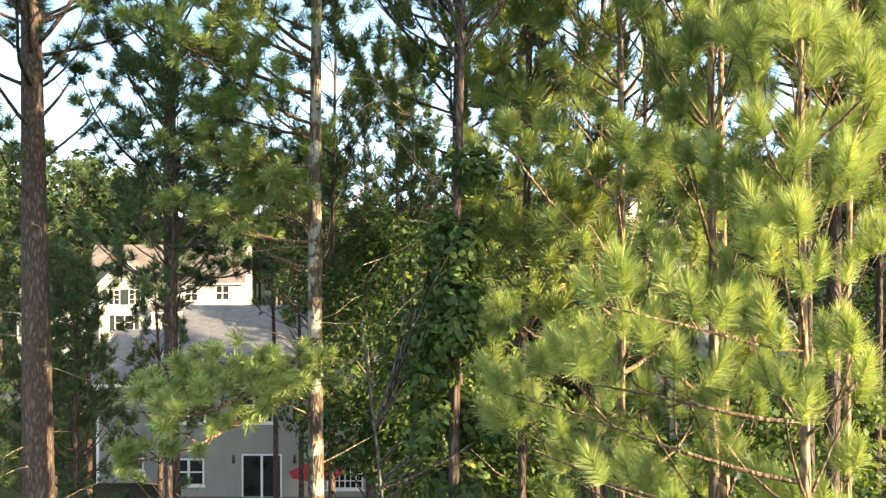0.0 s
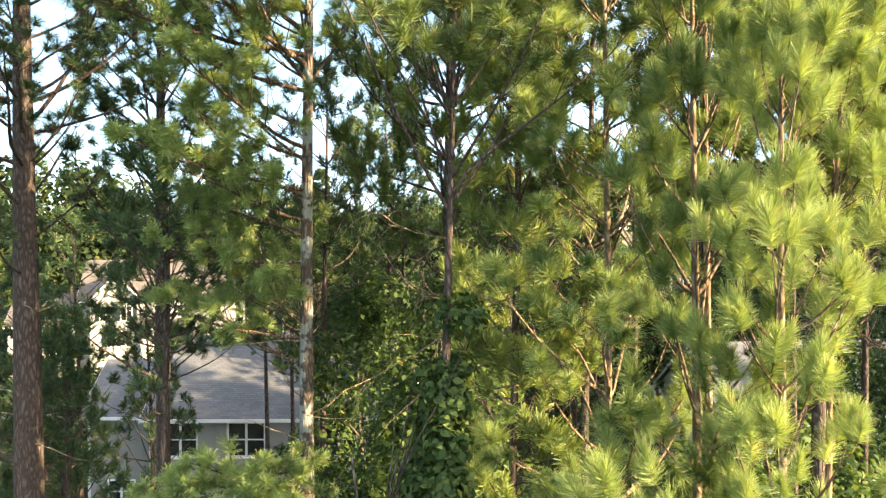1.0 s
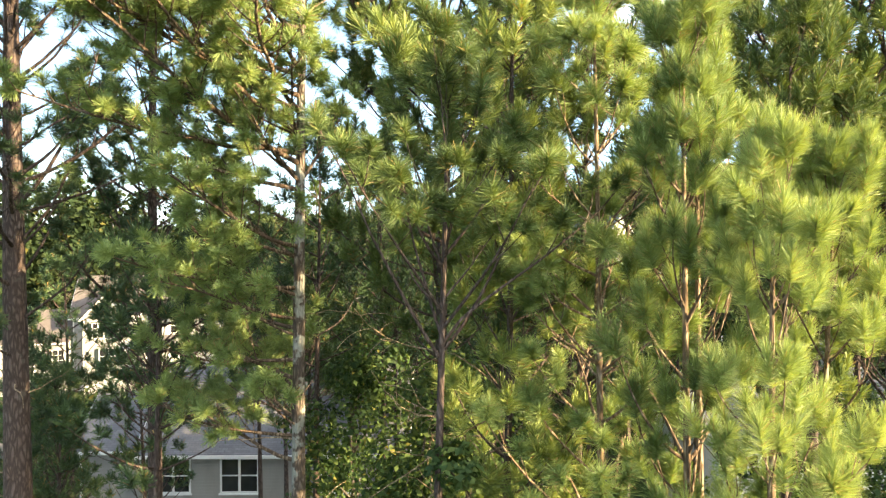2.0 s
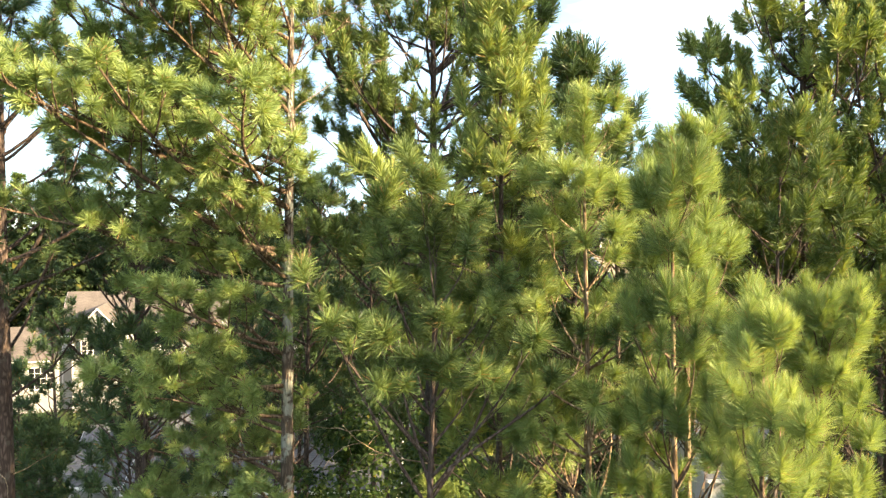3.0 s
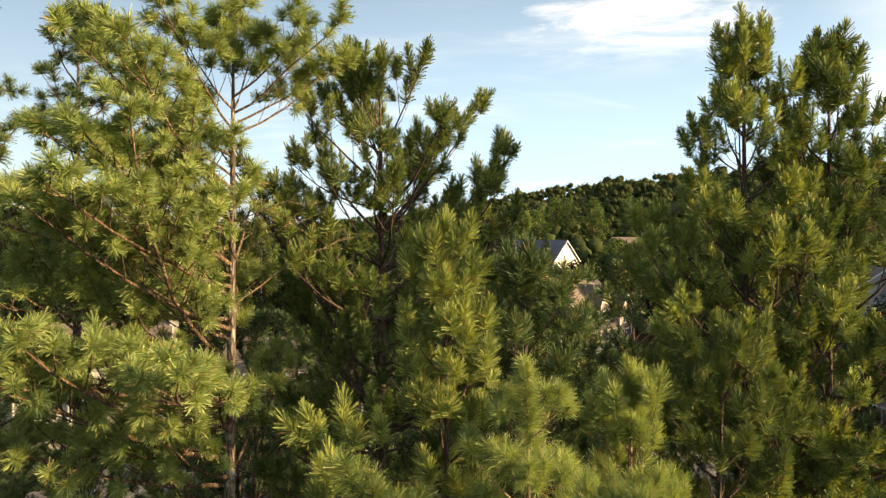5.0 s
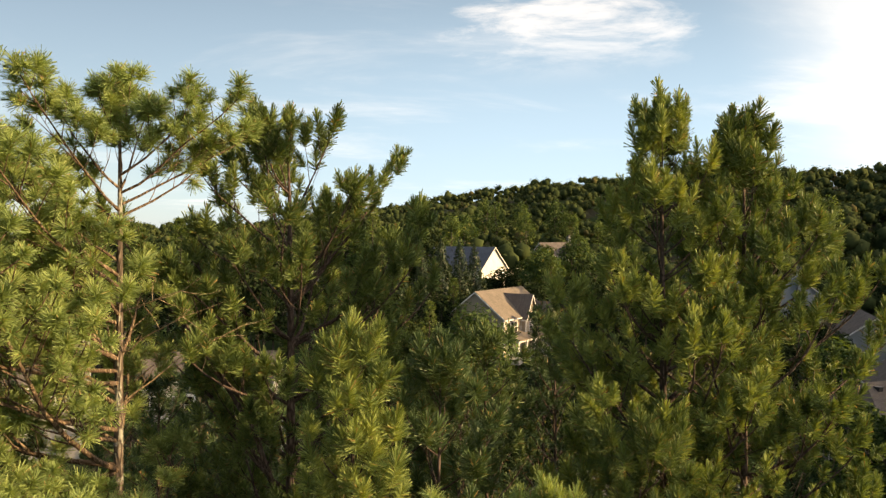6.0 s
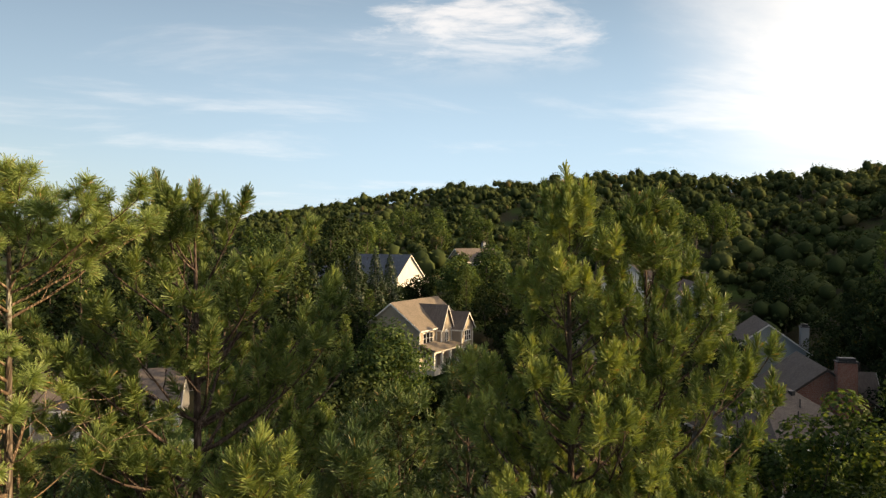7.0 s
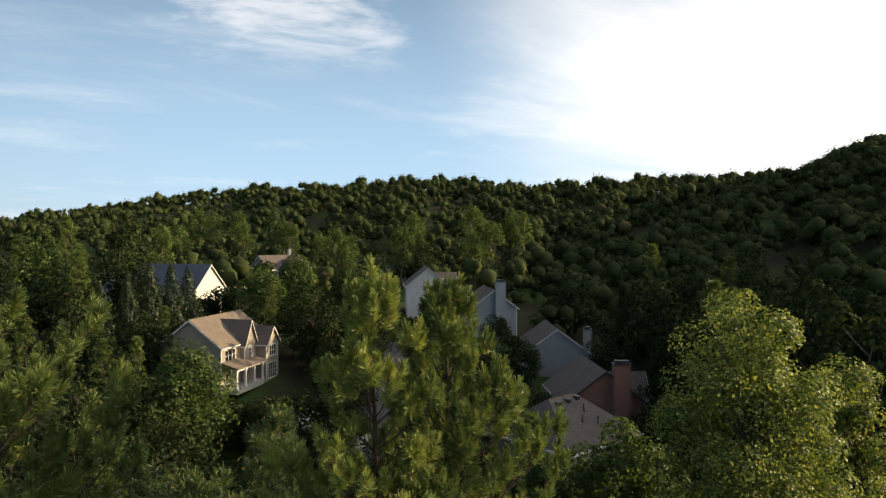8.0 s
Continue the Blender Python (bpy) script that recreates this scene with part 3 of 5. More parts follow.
def umbrella():
    u = thing("patio_umbrella", (-6.3, 35.6, -0.05), "red canvas patio umbrella standing on the patio", "umbrella")
    bm = bmesh.new()
    bmesh.ops.create_cone(bm, cap_ends=True, segments=10, radius1=0.03, radius2=0.03, depth=2.9, matrix=Matrix.Translation((0, 0, 1.45)))
    part("pole", bm, LEAD, u)
    bm = bmesh.new()
    bmesh.ops.create_cone(bm, cap_ends=False, segments=8, radius1=1.45, radius2=0.05, depth=0.6, matrix=Matrix.Translation((0, 0, 2.62)))
    part("canopy", bm, RED_CLOTH, u, "red canopy")
    bm = bmesh.new()
    bmesh.ops.create_cone(bm, cap_ends=True, segments=12, radius1=0.32, radius2=0.25, depth=0.1, matrix=Matrix.Translation((0, 0, 0.05)))
    part("base", bm, LEAD, u)


def porch(house, x0, x1, y0, y1, z_top, rise, columns, roof_mat, wall_mat, gable_front=False):
    """A roofed porch on square columns."""
    bm = bmesh.new()
    box(bm, x0, x1, y0, y1, -0.6, 0.15)
    part("porch_floor", bm, CONCRETE, house)
    for i in range(columns):
        add_column(house, x0 + 0.25 + i * (x1 - x0 - 0.5) / (columns - 1), y0 + 0.25, 0.15, z_top)
    bm = bmesh.new()
    box(bm, x0, x1, y0 + 0.02, y0 + 0.42, z_top, z_top + 0.32)
    part("beam", bm, TRIM, house)
    if not gable_front:
        bm = bmesh.new()
        prism(bm, [(y0 - 0.35, z_top + 0.32), (y1, z_top + 0.32 + rise), (y1, z_top + 0.48 + rise), (y0 - 0.35, z_top + 0.48)], x0 - 0.3, x1 + 0.3)
        part("porch_roof", bm, roof_mat, house)


def front_gable(house, x0, x1, y0, y_back, z, rise, roof_mat, wall_mat, over=0.35, name="front_roof"):
    """A gable that faces the front (-y), its ridge running back."""
    gable_roof(house, pose(0, 0, 0, 0, 0, 90), y0, y_back, -x1, -x0, z, rise, roof_mat, wall_mat, over, name, True, (True, False))


def house_white():
    """The large white house with twin gables and a chimney."""
    h = thing("house", (-33.0, 84.0, float(terrain(-33, 84)) + 2.7), "large white clapboard house with twin gables and chimney", "house", "houses", turn=14)
    body_of(h, -8, 9, 0, 10, 6.0, SIDING_DIMMED, front=[(10.5, 11.8, 3.8, 5.4, 2, 2), (10.5, 12.2, 0.8, 2.4, 2, 2), (14, 15.4, 3.8, 5.4, 2, 2)])
    gable_roof(h, Matrix(), -8, 9, 0, 10, 6.0, 4.2, ROOF_BROWN, SIDING_DIMMED)
    body_of(h, -6.5, -1.2, -2.2, -0.02, 6.0, SIDING_DIMMED, front=[(1.0, 2.1, 3.7, 5.3, 2, 3), (3.2, 4.3, 3.7, 5.3, 2, 3), (1.7, 3.6, 0.8, 2.4, 2, 2)], style={"shutter": True})
    front_gable(h, -6.5, -1.2, -2.2, 5, 6.0, 2.9, ROOF_BROWN, SIDING_DIMMED)
    body_of(h, -1.1, 2.4, -1.2, -0.02, 5.6, SIDING_DIMMED, front=[(1.2, 2.3, 3.7, 5.0, 3, 3), (1.1, 2.3, 0.1, 2.2, 2, 1)], style={"arch": True})
    front_gable(h, -1.1, 2.4, -1.2, 4, 5.6, 1.9, ROOF_BROWN, SIDING_DIMMED)
    porch(h, -1.0, 3.0, -3.0, -1.2, 2.6, 0.6, 3, ROOF_BROWN, SIDING_DIMMED)
    add_chimney(h, 9.55, 5, -0.8, 11.6, 1.0, 1.7, SIDING_DIMMED)
    body_of(h, -15, -8.02, -1.5, 7, 3.4, SIDING_DIMMED, front=[(1.0, 3.4, 0.1, 2.4, 4, 4), (4.0, 6.4, 0.1, 2.4, 4, 4)])
    gable_roof(h, Matrix(), -15, -8.4, -1.5, 7, 3.4, 3.0, ROOF_BROWN, SIDING_DIMMED, ends=(True, False), name="garage_roof")


def house_porch():
    """The white cottage with a columned porch, beyond the road."""
    h = thing("house", (-14.0, 97.0, float(terrain(-14, 97)) + 0.9), "white house with a columned gable porch", "house", "houses", turn=-6)
    body_of(h, -7, 10, 0, 9, 3.6, SIDING_DIMMED, front=[(1.0, 2.6, 0.8, 2.3, 2, 2), (6.2, 7.2, 0.15, 2.3, 1, 2), (8.0, 9.2, 0.8, 2.3, 2, 2), (13, 14.6, 0.8, 2.3, 2, 2)])
    gable_roof(h, Matrix(), -7, 10, 0, 9, 3.6, 3.6, ROOF_BROWN, SIDING_DIMMED)
    porch(h, -3.2, 3.4, -3.0, -0.02, 2.9, 0.5, 4, ROOF_BROWN, SIDING_DIMMED, True)
    front_gable(h, -3.2, 3.4, -3.0, 4, 3.24, 2.3, ROOF_BROWN, SIDING_DIMMED)


def house_tan():
    """The tan house seen across a corner."""
    h = thing("house", (33.2, 104.6, float(terrain(32, 103)) + 0.8), "tan two-storey house with weathered tan shingle roof", "house", "houses", turn=44)
    body_of(h, -6.5, 7, 0, 9.5, 5.9, SIDING_TAN, front=[(1.0, 1.8, 3.7, 5.2, 1, 2), (2.0, 2.8, 3.7, 5.2, 1, 2), (3.0, 3.8, 3.7, 5.2, 1, 2), (1.2, 2.6, 0.6, 2.3, 2, 2), (3.6, 4.6, 0.1, 2.3, 1, 2)])
    gable_roof(h, Matrix(), -6.5, 7, 0, 9.5, 5.9, 3.6, ROOF_TAN, SIDING_TAN)
    body_of(h, -1.6, 1.6, -0.9, -0.02, 5.9, SIDING_TAN, front=[(1.1, 2.0, 3.5, 4.9, 2, 3)], style={"arch": True})
    front_gable(h, -1.6, 1.6, -0.9, 4.6, 5.9, 3.0, ROOF_BROWN, SIDING_TAN)
    body_of(h, 1.8, 5.6, -2.6, -0.02, 5.4, SIDING_TAN, front=[(0.9, 2.9, 3.4, 4.9, 3, 2), (0.7, 3.1, 0.1, 2.3, 4, 4)])
    front_gable(h, 1.8, 5.6, -2.6, 4.0, 5.4, 2.2, ROOF_BROWN, SIDING_TAN)
    porch(h, -6.4, 1.6, -2.4, -0.02, 2.55, 0.75, 4, ROOF_TAN, SIDING_TAN)


def house_dark_roof():
    """The house with the blue-black roof and a sunlit white gable."""
    h = thing("house", (31.0, 151.0, float(terrain(36, 150)) + 0.3), "white house with a blue-black shingle roof and bright gable end", "house", "houses", turn=-50)
    body_of(h, -9, 7.4, 0.8, 10.2, 5.6, SIDING_WHITE, front=[(2, 3.2, 3.6, 5.0, 2, 2), (6, 7.2, 3.6, 5.0, 2, 2), (11, 12.2, 3.6, 5.0, 2, 2)])
    gable_roof(h, Matrix(), -9, 7.4, 0.8, 10.2, 5.6, 4.4, ROOF_BLUE, SIDING_WHITE)
    body_of(h, -16, -9.02, 1, 9, 4.2, SIDING_WHITE)
    gable_roof(h, Matrix(), -16, -9.4, 1, 9, 4.2, 3.0, ROOF_BLUE, SIDING_WHITE, ends=(True, False), name="wing_roof")
    for x, y in ((-3, 4.2), (1.5, 6.4), (4, 4.4)):
        bm = bmesh.new()
        z = 5.6 + 4.4 * (1 - abs(y - 5.5) / 4.7)
        bmesh.ops.create_cone(bm, cap_ends=True, segments=8, radius1=0.07, radius2=0.07, depth=0.9, matrix=Matrix.Translation((x, y, z + 0.3)))
        part("vent_pipe", bm, LEAD, h)


def house_small(at, turn, label, wall, roof, w=13, d=9, eave=5.6, rise=3.4, chimney=None, gable=True, chim_mat=None, trim=None):
    """A two-storey house of the neighbourhood, with a front gable."""
    h = thing("house", (at[0], at[1], float(terrain(at[0], at[1])) + at[2]), label, "house", "houses", turn=turn)
    wins = [(1.2, 2.4, 3.6, 5.0, 2, 2), (w - 2.6, w - 1.4, 3.6, 5.0, 2, 2), (1.2, 2.6, 0.7, 2.2, 2, 2), (w - 2.8, w - 1.2, 0.7, 2.2, 2, 2)] if eave > 5 else [(1.2, 2.6, 0.7, 2.2, 2, 2)]
    body_of(h, -w / 2, w / 2, 0, d, eave, wall, front=wins, right=[(d / 2 - 0.6, d / 2 + 0.6, eave - 2.1, eave - 0.7, 2, 2)] if chimney is None else ())
    gable_roof(h, Matrix(), -w / 2, w / 2, 0, d, eave, rise, roof, wall, trim=trim)
    if gable:
        body_of(h, -2.4, 2.2, -1.6, -0.02, eave - 0.2, wall, front=[(1.5, 3.1, eave - 2.2, eave - 0.8, 2, 2), (1.6, 3.0, 0.6, 2.2, 2, 2)])
        front_gable(h, -2.4, 2.2, -1.6, d / 2, eave - 0.2, rise * 0.72, roof, wall)
    if chimney:
        add_chimney(h, *chimney, chim_mat or wall)
    return h


def vent(house, x, y, z, kind):
    bm = bmesh.new()
    if kind == "pipe":
        bmesh.ops.create_cone(bm, cap_ends=True, segments=8, radius1=0.06, radius2=0.06, depth=0.9, matrix=Matrix.Translation((x, y, z + 0.25)))
        bmesh.ops.create_cone(bm, cap_ends=True, segments=8, radius1=0.17, radius2=0.07, depth=0.22, matrix=Matrix.Translation((x, y, z)))
    else:
        box(bm, x - 0.22, x + 0.22, y - 0.22, y + 0.22, z - 0.1, z + 0.24)
        box(bm, x - 0.28, x + 0.28, y - 0.28, y + 0.28, z + 0.24, z + 0.3)
    part("roof_vent" if kind != "pipe" else "vent_pipe", bm, LEAD, house, "small dark roof vent")


def house_hipped():
    """The grey house close below, of which the hipped roof with its vents shows."""
    x0, x1, y0, y1, eave, rise, over = -7.0, 3.6, -5.0, 5.0, 4.4, 3.4, 0.45
    h = thing("house", (51.6, 54.6, 12.3 - eave - rise), "grey house with brown-grey hipped roof dotted with small vents", "house", "houses", turn=8)
    body_of(h, x0, x1, y0, y1, eave, SIDING_GREY, front=[(1.2, 2.6, 0.8, 2.2, 2, 2), (6.4, 7.8, 0.8, 2.2, 2, 2)], left=[(4.2, 5.6, 0.8, 2.2, 2, 2)])
    bm = bmesh.new()
    low, high = [], []
    for dz, rows in ((0.0, low), (0.16, high)):
        z = eave - over * rise / 5 + dz
        rows += [bm.verts.new(p) for p in ((x0 - over, y0 - over, z), (x1 + over, y0 - over, z), (x1 + over, y1 + over, z), (x0 - over, y1 + over, z))]
        rows += [bm.verts.new((x, 0, eave + rise + dz)) for x in (-4.0, 0.0)]
    for rows in (low, high):
        for f in ((0, 1, 5, 4), (1, 2, 5), (2, 3, 4, 5), (3, 0, 4)):
            bm.faces.new([rows[i] for i in f])
    for i in range(4):
        bm.faces.new((low[i], low[(i + 1) % 4], high[(i + 1) % 4], high[i]))
    roof = part("roof", bm, ROOF_BROWN, h)
    for m, length in ((pose(x0 - over, y0 - over, 0), x1 - x0 + 2 * over), (pose(x1 + over, y0 - over, 0, 0, 0, 90), y1 - y0 + 2 * over), (pose(x0 - over, y1 + over, 0, 0, 0, -90), y1 - y0 + 2 * over)):
        bm = bmesh.new()
        box(bm, 0, length, -0.1, -0.003, eave - 0.36, eave - 0.16, m)
        part("gutter", bm, TRIM, roof, "white gutter")
    for x, y, k in ((-0.6, -3.4, "pipe"), (-2.4, -2.9, "pipe"), (-0.9, -1.9, "pipe"), (-0.4, -0.6, "box"), (-1.9, -0.7, "box"), (-3.4, -0.8, "box")):
        vent(h, x, y, eave + rise * (1 - abs(y) / 5) + 0.16, k)


def build_houses():
    house_near()
    umbrella()
    house_white()
    house_porch()
    house_tan()
    house_dark_roof()
    house_small((70.0, 184.0, -0.6), 12, "grey house with brown roof and white front gable among trees", SIDING_BLUE, ROOF_BROWN, 12, 9, 5.4, 3.4, (4.4, 6.5, 6.5, 10.5, 0.9, 0.9))
    house_small((86.2, 131.1, 2.3), 62, "white house with grey-brown roof at the foot of the woods", SIDING_WHITE, ROOF_BROWN, 12, 9, 4.6, 3.6, None)
    house_small((90.6, 114.5, 0.2), 64, "pale blue-grey house with tall clapboard chimney on its gable", SIDING_BLUE, ROOF_BROWN, 12, 9, 5.6, 3.4, (-6.6, 3.4, -1, 10.6, 1.2, 1.9), False)
    house_small((86.4, 89.3, -2.2), 58, "pale blue house with grey-brown roof and chimney", SIDING_BLUE, ROOF_BROWN, 12, 11, 5.4, 4.0, (1.0, -0.9, -1, 8.4, 1.2, 1.2), False)
    house_small((72.4, 66.1, -0.9), 60, "red brick house with grey-brown roof and brick chimney", BRICK, ROOF_BROWN, 12, 10, 5.2, 3.8, (-6.6, 3.2, -1, 10.0, 1.2, 2.0), True, BRICK, BROWN_TRIM)
    house_hipped()
    house_small((23.5, 42.0, 0.0), 6, "white clapboard house glimpsed between the pines", SIDING_WHITE, ROOF_SLATE, 13, 9, 5.8, 3.2, None)
    house_small((4.0, 205.0, 0.5), 25, "grey house with brown roof half hidden by trees", SIDING_GREY, ROOF_BROWN, 13, 9, 5.0, 3.4, None, False)
    house_small((53.0, 182.0, -2.2), 20, "brown-roofed house half hidden by trees", SIDING_TAN, ROOF_BROWN, 12, 9, 5.0, 3.2, None, False)


build_houses()


# ---- trees ----
def pine(at, height, radius, crown, spread, seed, label, count=60, shoots=11, needle=0.2, width=0.007, bark_mat=None, limbs=(), whorl=0.55, lean=(0.0, 0.0), rise=(8, 34), clear=(), name="pine_tree", up=0.7, candle=0.12, dead=0, leaf_mat=None, dense=1.0, merge=False, fan=(8, 96), shape=0.62, limb_mat=None, inner=0.42, cluster=2, tangle=False, cone=None, brush=False, bare=()):
    """A pine: stem, limbs with side twigs, and bottle-brush shoots of needles.
    crown: height of the lowest green limb; spread: the longest limb; limbs: single limbs (height, azimuth, length, rise, bend)."""
    rng = np.random.default_rng(seed)
    x, y = at
    z = float(terrain(x, y))
    tree = thing(name, (x, y, z), label, "pine tree", "pines")
    bark_mat = bark_mat or BARK
    steps = 16
    u = np.linspace(0, 1, steps)
    sway = np.stack([np.sin(u * 5 + seed) * 0.12 * u + lean[0] * u, np.cos(u * 4 + seed * 2) * 0.12 * u + lean[1] * u, u * (height - 0.25)], -1)
    sway[0, 2] = -0.4
    rad = radius * (1 - u) ** 0.75 * (1 + 0.5 * np.exp(-u * 30)) + 0.012
    tb = Tubes()
    tb.add(sway, rad, 12)
    child(new("trunk", tb.mesh("trunk", bark_mat)), tree)

    def stem(h):
        s = h / height
        return np.array([np.interp(s, u, sway[:, 0]), np.interp(s, u, sway[:, 1]), h]), float(np.interp(s, u, rad))

    plan = []
    h = crown
    while h < height - 0.5:
        f = (h - crown) / (height - crown)
        reach = spread * min(1.0, 0.55 + f * 2.2) * (1 - f) ** shape + 0.3
        if cone:
            reach = min(spread, cone * (height - h)) * min(1.0, 0.6 + f * 2) + 0.25
        n = rng.integers(3, 6) if f > 0.15 else rng.integers(2, 4)
        a0 = rng.uniform(0, 360)
        for k in range(n):
            az = a0 + k * 360 / n + rng.uniform(-25, 25)
            if any(lo < h < hi and abs((az - ca + 180) % 360 - 180) < cw for lo, hi, ca, cw in clear):
                continue
            plan.append((h + rng.uniform(-0.12, 0.12), az, reach * rng.uniform(0.65, 1.1), rng.uniform(*rise) + (6 * f + 30 * f**4 if cone else 22 * f), up))
        h += whorl * rng.uniform(0.75, 1.3)
    plan += list(limbs)
    pos, way = [], []
    joined = Tubes()

    def shoot(p, d):
        pos.append(p)
        way.append(unit(d + np.array([0, 0, 1.3 if brush else 0.4])))

    for h, az, length, el, bend in plan:
        base, r0 = stem(h)
        tb = joined if merge else Tubes()
        line = branch_line(base, heading(az, el), length, bend, rng)
        r = max(0.012, min(r0 * 0.6, 0.011 * length + 0.008))
        tb.add(line, r * np.linspace(1, 0.25, len(line)), 4 if merge else 6)
        n = max(2, int(length * (1 - inner) * shoots / 2.6))
        for i in range(n):
            s = inner + (1 - inner) * (i + rng.uniform(0, 0.9)) / n if length > 1.0 else 0.3 + 0.7 * i / n
            p, d = at_line(line, min(s, 0.99))
            side = unit(np.cross(d, (0, 0, 1))) * (1 if i % 2 else -1)
            tw_len = min(1.3, 0.22 + 0.38 * length * (1 - s)) * rng.uniform(0.6, 1.2)
            td = unit(d * 0.75 + side * rng.uniform(0.4, 1.1) + np.array([0, 0, rng.uniform(-0.25, 0.5)]))
            tw = branch_line(p, td, tw_len, 0.6, rng, 3, 0.1)
            if not merge:
                tb.add(tw, r * 0.3 * np.array([1, 0.8, 0.6, 0.4]) + 0.002, 3)
            shoot(tw[-1], unit(tw[-1] - tw[-2]))
            for q in range(cluster):
                out = unit(unit(tw[-1] - tw[-2]) + rng.normal(scale=0.55, size=3))
                shoot(tw[-1] - unit(tw[-1] - tw[-2]) * 0.08 * q + out * rng.uniform(0.03, 0.14), out)
            for q in range(int(tw_len / 0.34 * dense + rng.uniform(0, 1))):
                pp, dd = at_line(tw, rng.uniform(0.3, 0.95))
                out = unit(dd + rng.normal(scale=0.7, size=3))
                end = pp + out * rng.uniform(0.12, 0.3)
                if not merge:
                    tb.add([pp, end], [0.004, 0.003], 3)
                shoot(end, out)
        for k in range(2):
            shoot(line[-1], unit(line[-1] - line[-2] + rng.normal(scale=0.4 * (k > 0), size=3)))
        if not merge:
            child(new("limb", tb.mesh("limb", limb_mat or bark_mat)), tree)
    if merge:
        child(new("branchwork", joined.mesh("branchwork", bark_mat)), tree, "", "stuff")
    for k in range(9):
        p, _ = stem(height - 0.1 - 0.12 * k)
        shoot(p, np.array([rng.normal(scale=0.25 + 0.05 * k), rng.normal(scale=0.25 + 0.05 * k), 1.0]))
    for k in range(dead):
        hh = crown * rng.uniform(0.45, 0.98)
        base, r0 = stem(hh)
        tb = Tubes()
        line = branch_line(base, heading(rng.uniform(0, 360), rng.uniform(-5, 35)), rng.uniform(0.5, 2.2), 0.2, rng, 5, 0.16)
        tb.add(line, 0.02 * np.linspace(1, 0.2, len(line)), 5)
        child(new("dead_limb", tb.mesh("dead_limb", DEADWOOD)), tree, "bare dead limb")
    for hh, az, length, el in bare:
        base, r0 = stem(hh)
        tb = Tubes()
        line = branch_line(base, heading(az, el), length, 0.3, rng, 8, 0.13)
        tb.add(line, 0.015 * np.linspace(1, 0.2, len(line)), 5)
        for q in range(5):
            p, d = at_line(line, rng.uniform(0.35, 0.95))
            twig = branch_line(p, unit(d + rng.normal(scale=0.6, size=3)), rng.uniform(0.3, 0.9), 0.2, rng, 4, 0.15)
            tb.add(twig, 0.008 * np.linspace(1, 0.4, len(twig)), 3)
        child(new("dead_limb", tb.mesh("dead_limb", DEADWOOD)), tree, "bare dead limb")
    if tangle:
        for k in range(10):
            base, r0 = stem(13.0 + 0.24 * k)
            tb = Tubes()
            line = branch_line(base, heading(-62 + rng.uniform(-20, 20), rng.uniform(-22, 26)), rng.uniform(2.0, 3.3), rng.uniform(-0.6, 0.5), rng, 8, 0.2)
            tb.add(line, 0.019 * np.linspace(1, 0.3, len(line)), 5)
            for q in range(10):
                p, d = at_line(line, rng.uniform(0.3, 0.98))
                twig = branch_line(p, unit(d + rng.normal(scale=0.9, size=3)), rng.uniform(0.3, 0.9), rng.uniform(-1.0, 0.6), rng, 5, 0.28)
                tb.add(twig, 0.009 * np.linspace(1, 0.4, len(twig)), 3)
            child(new("dead_limb", tb.mesh("dead_limb", DEADWOOD)), tree, "bare dead limb with tangled pale twigs")
    v, f = needles(np.array(pos), np.array(way), needle, candle, count, width, rng, fan, brush)
    child(new("crown", raw_mesh("crown", v, f, leaf_mat or NEEDLE)), tree, "long green needles", "stuff")
    return tree


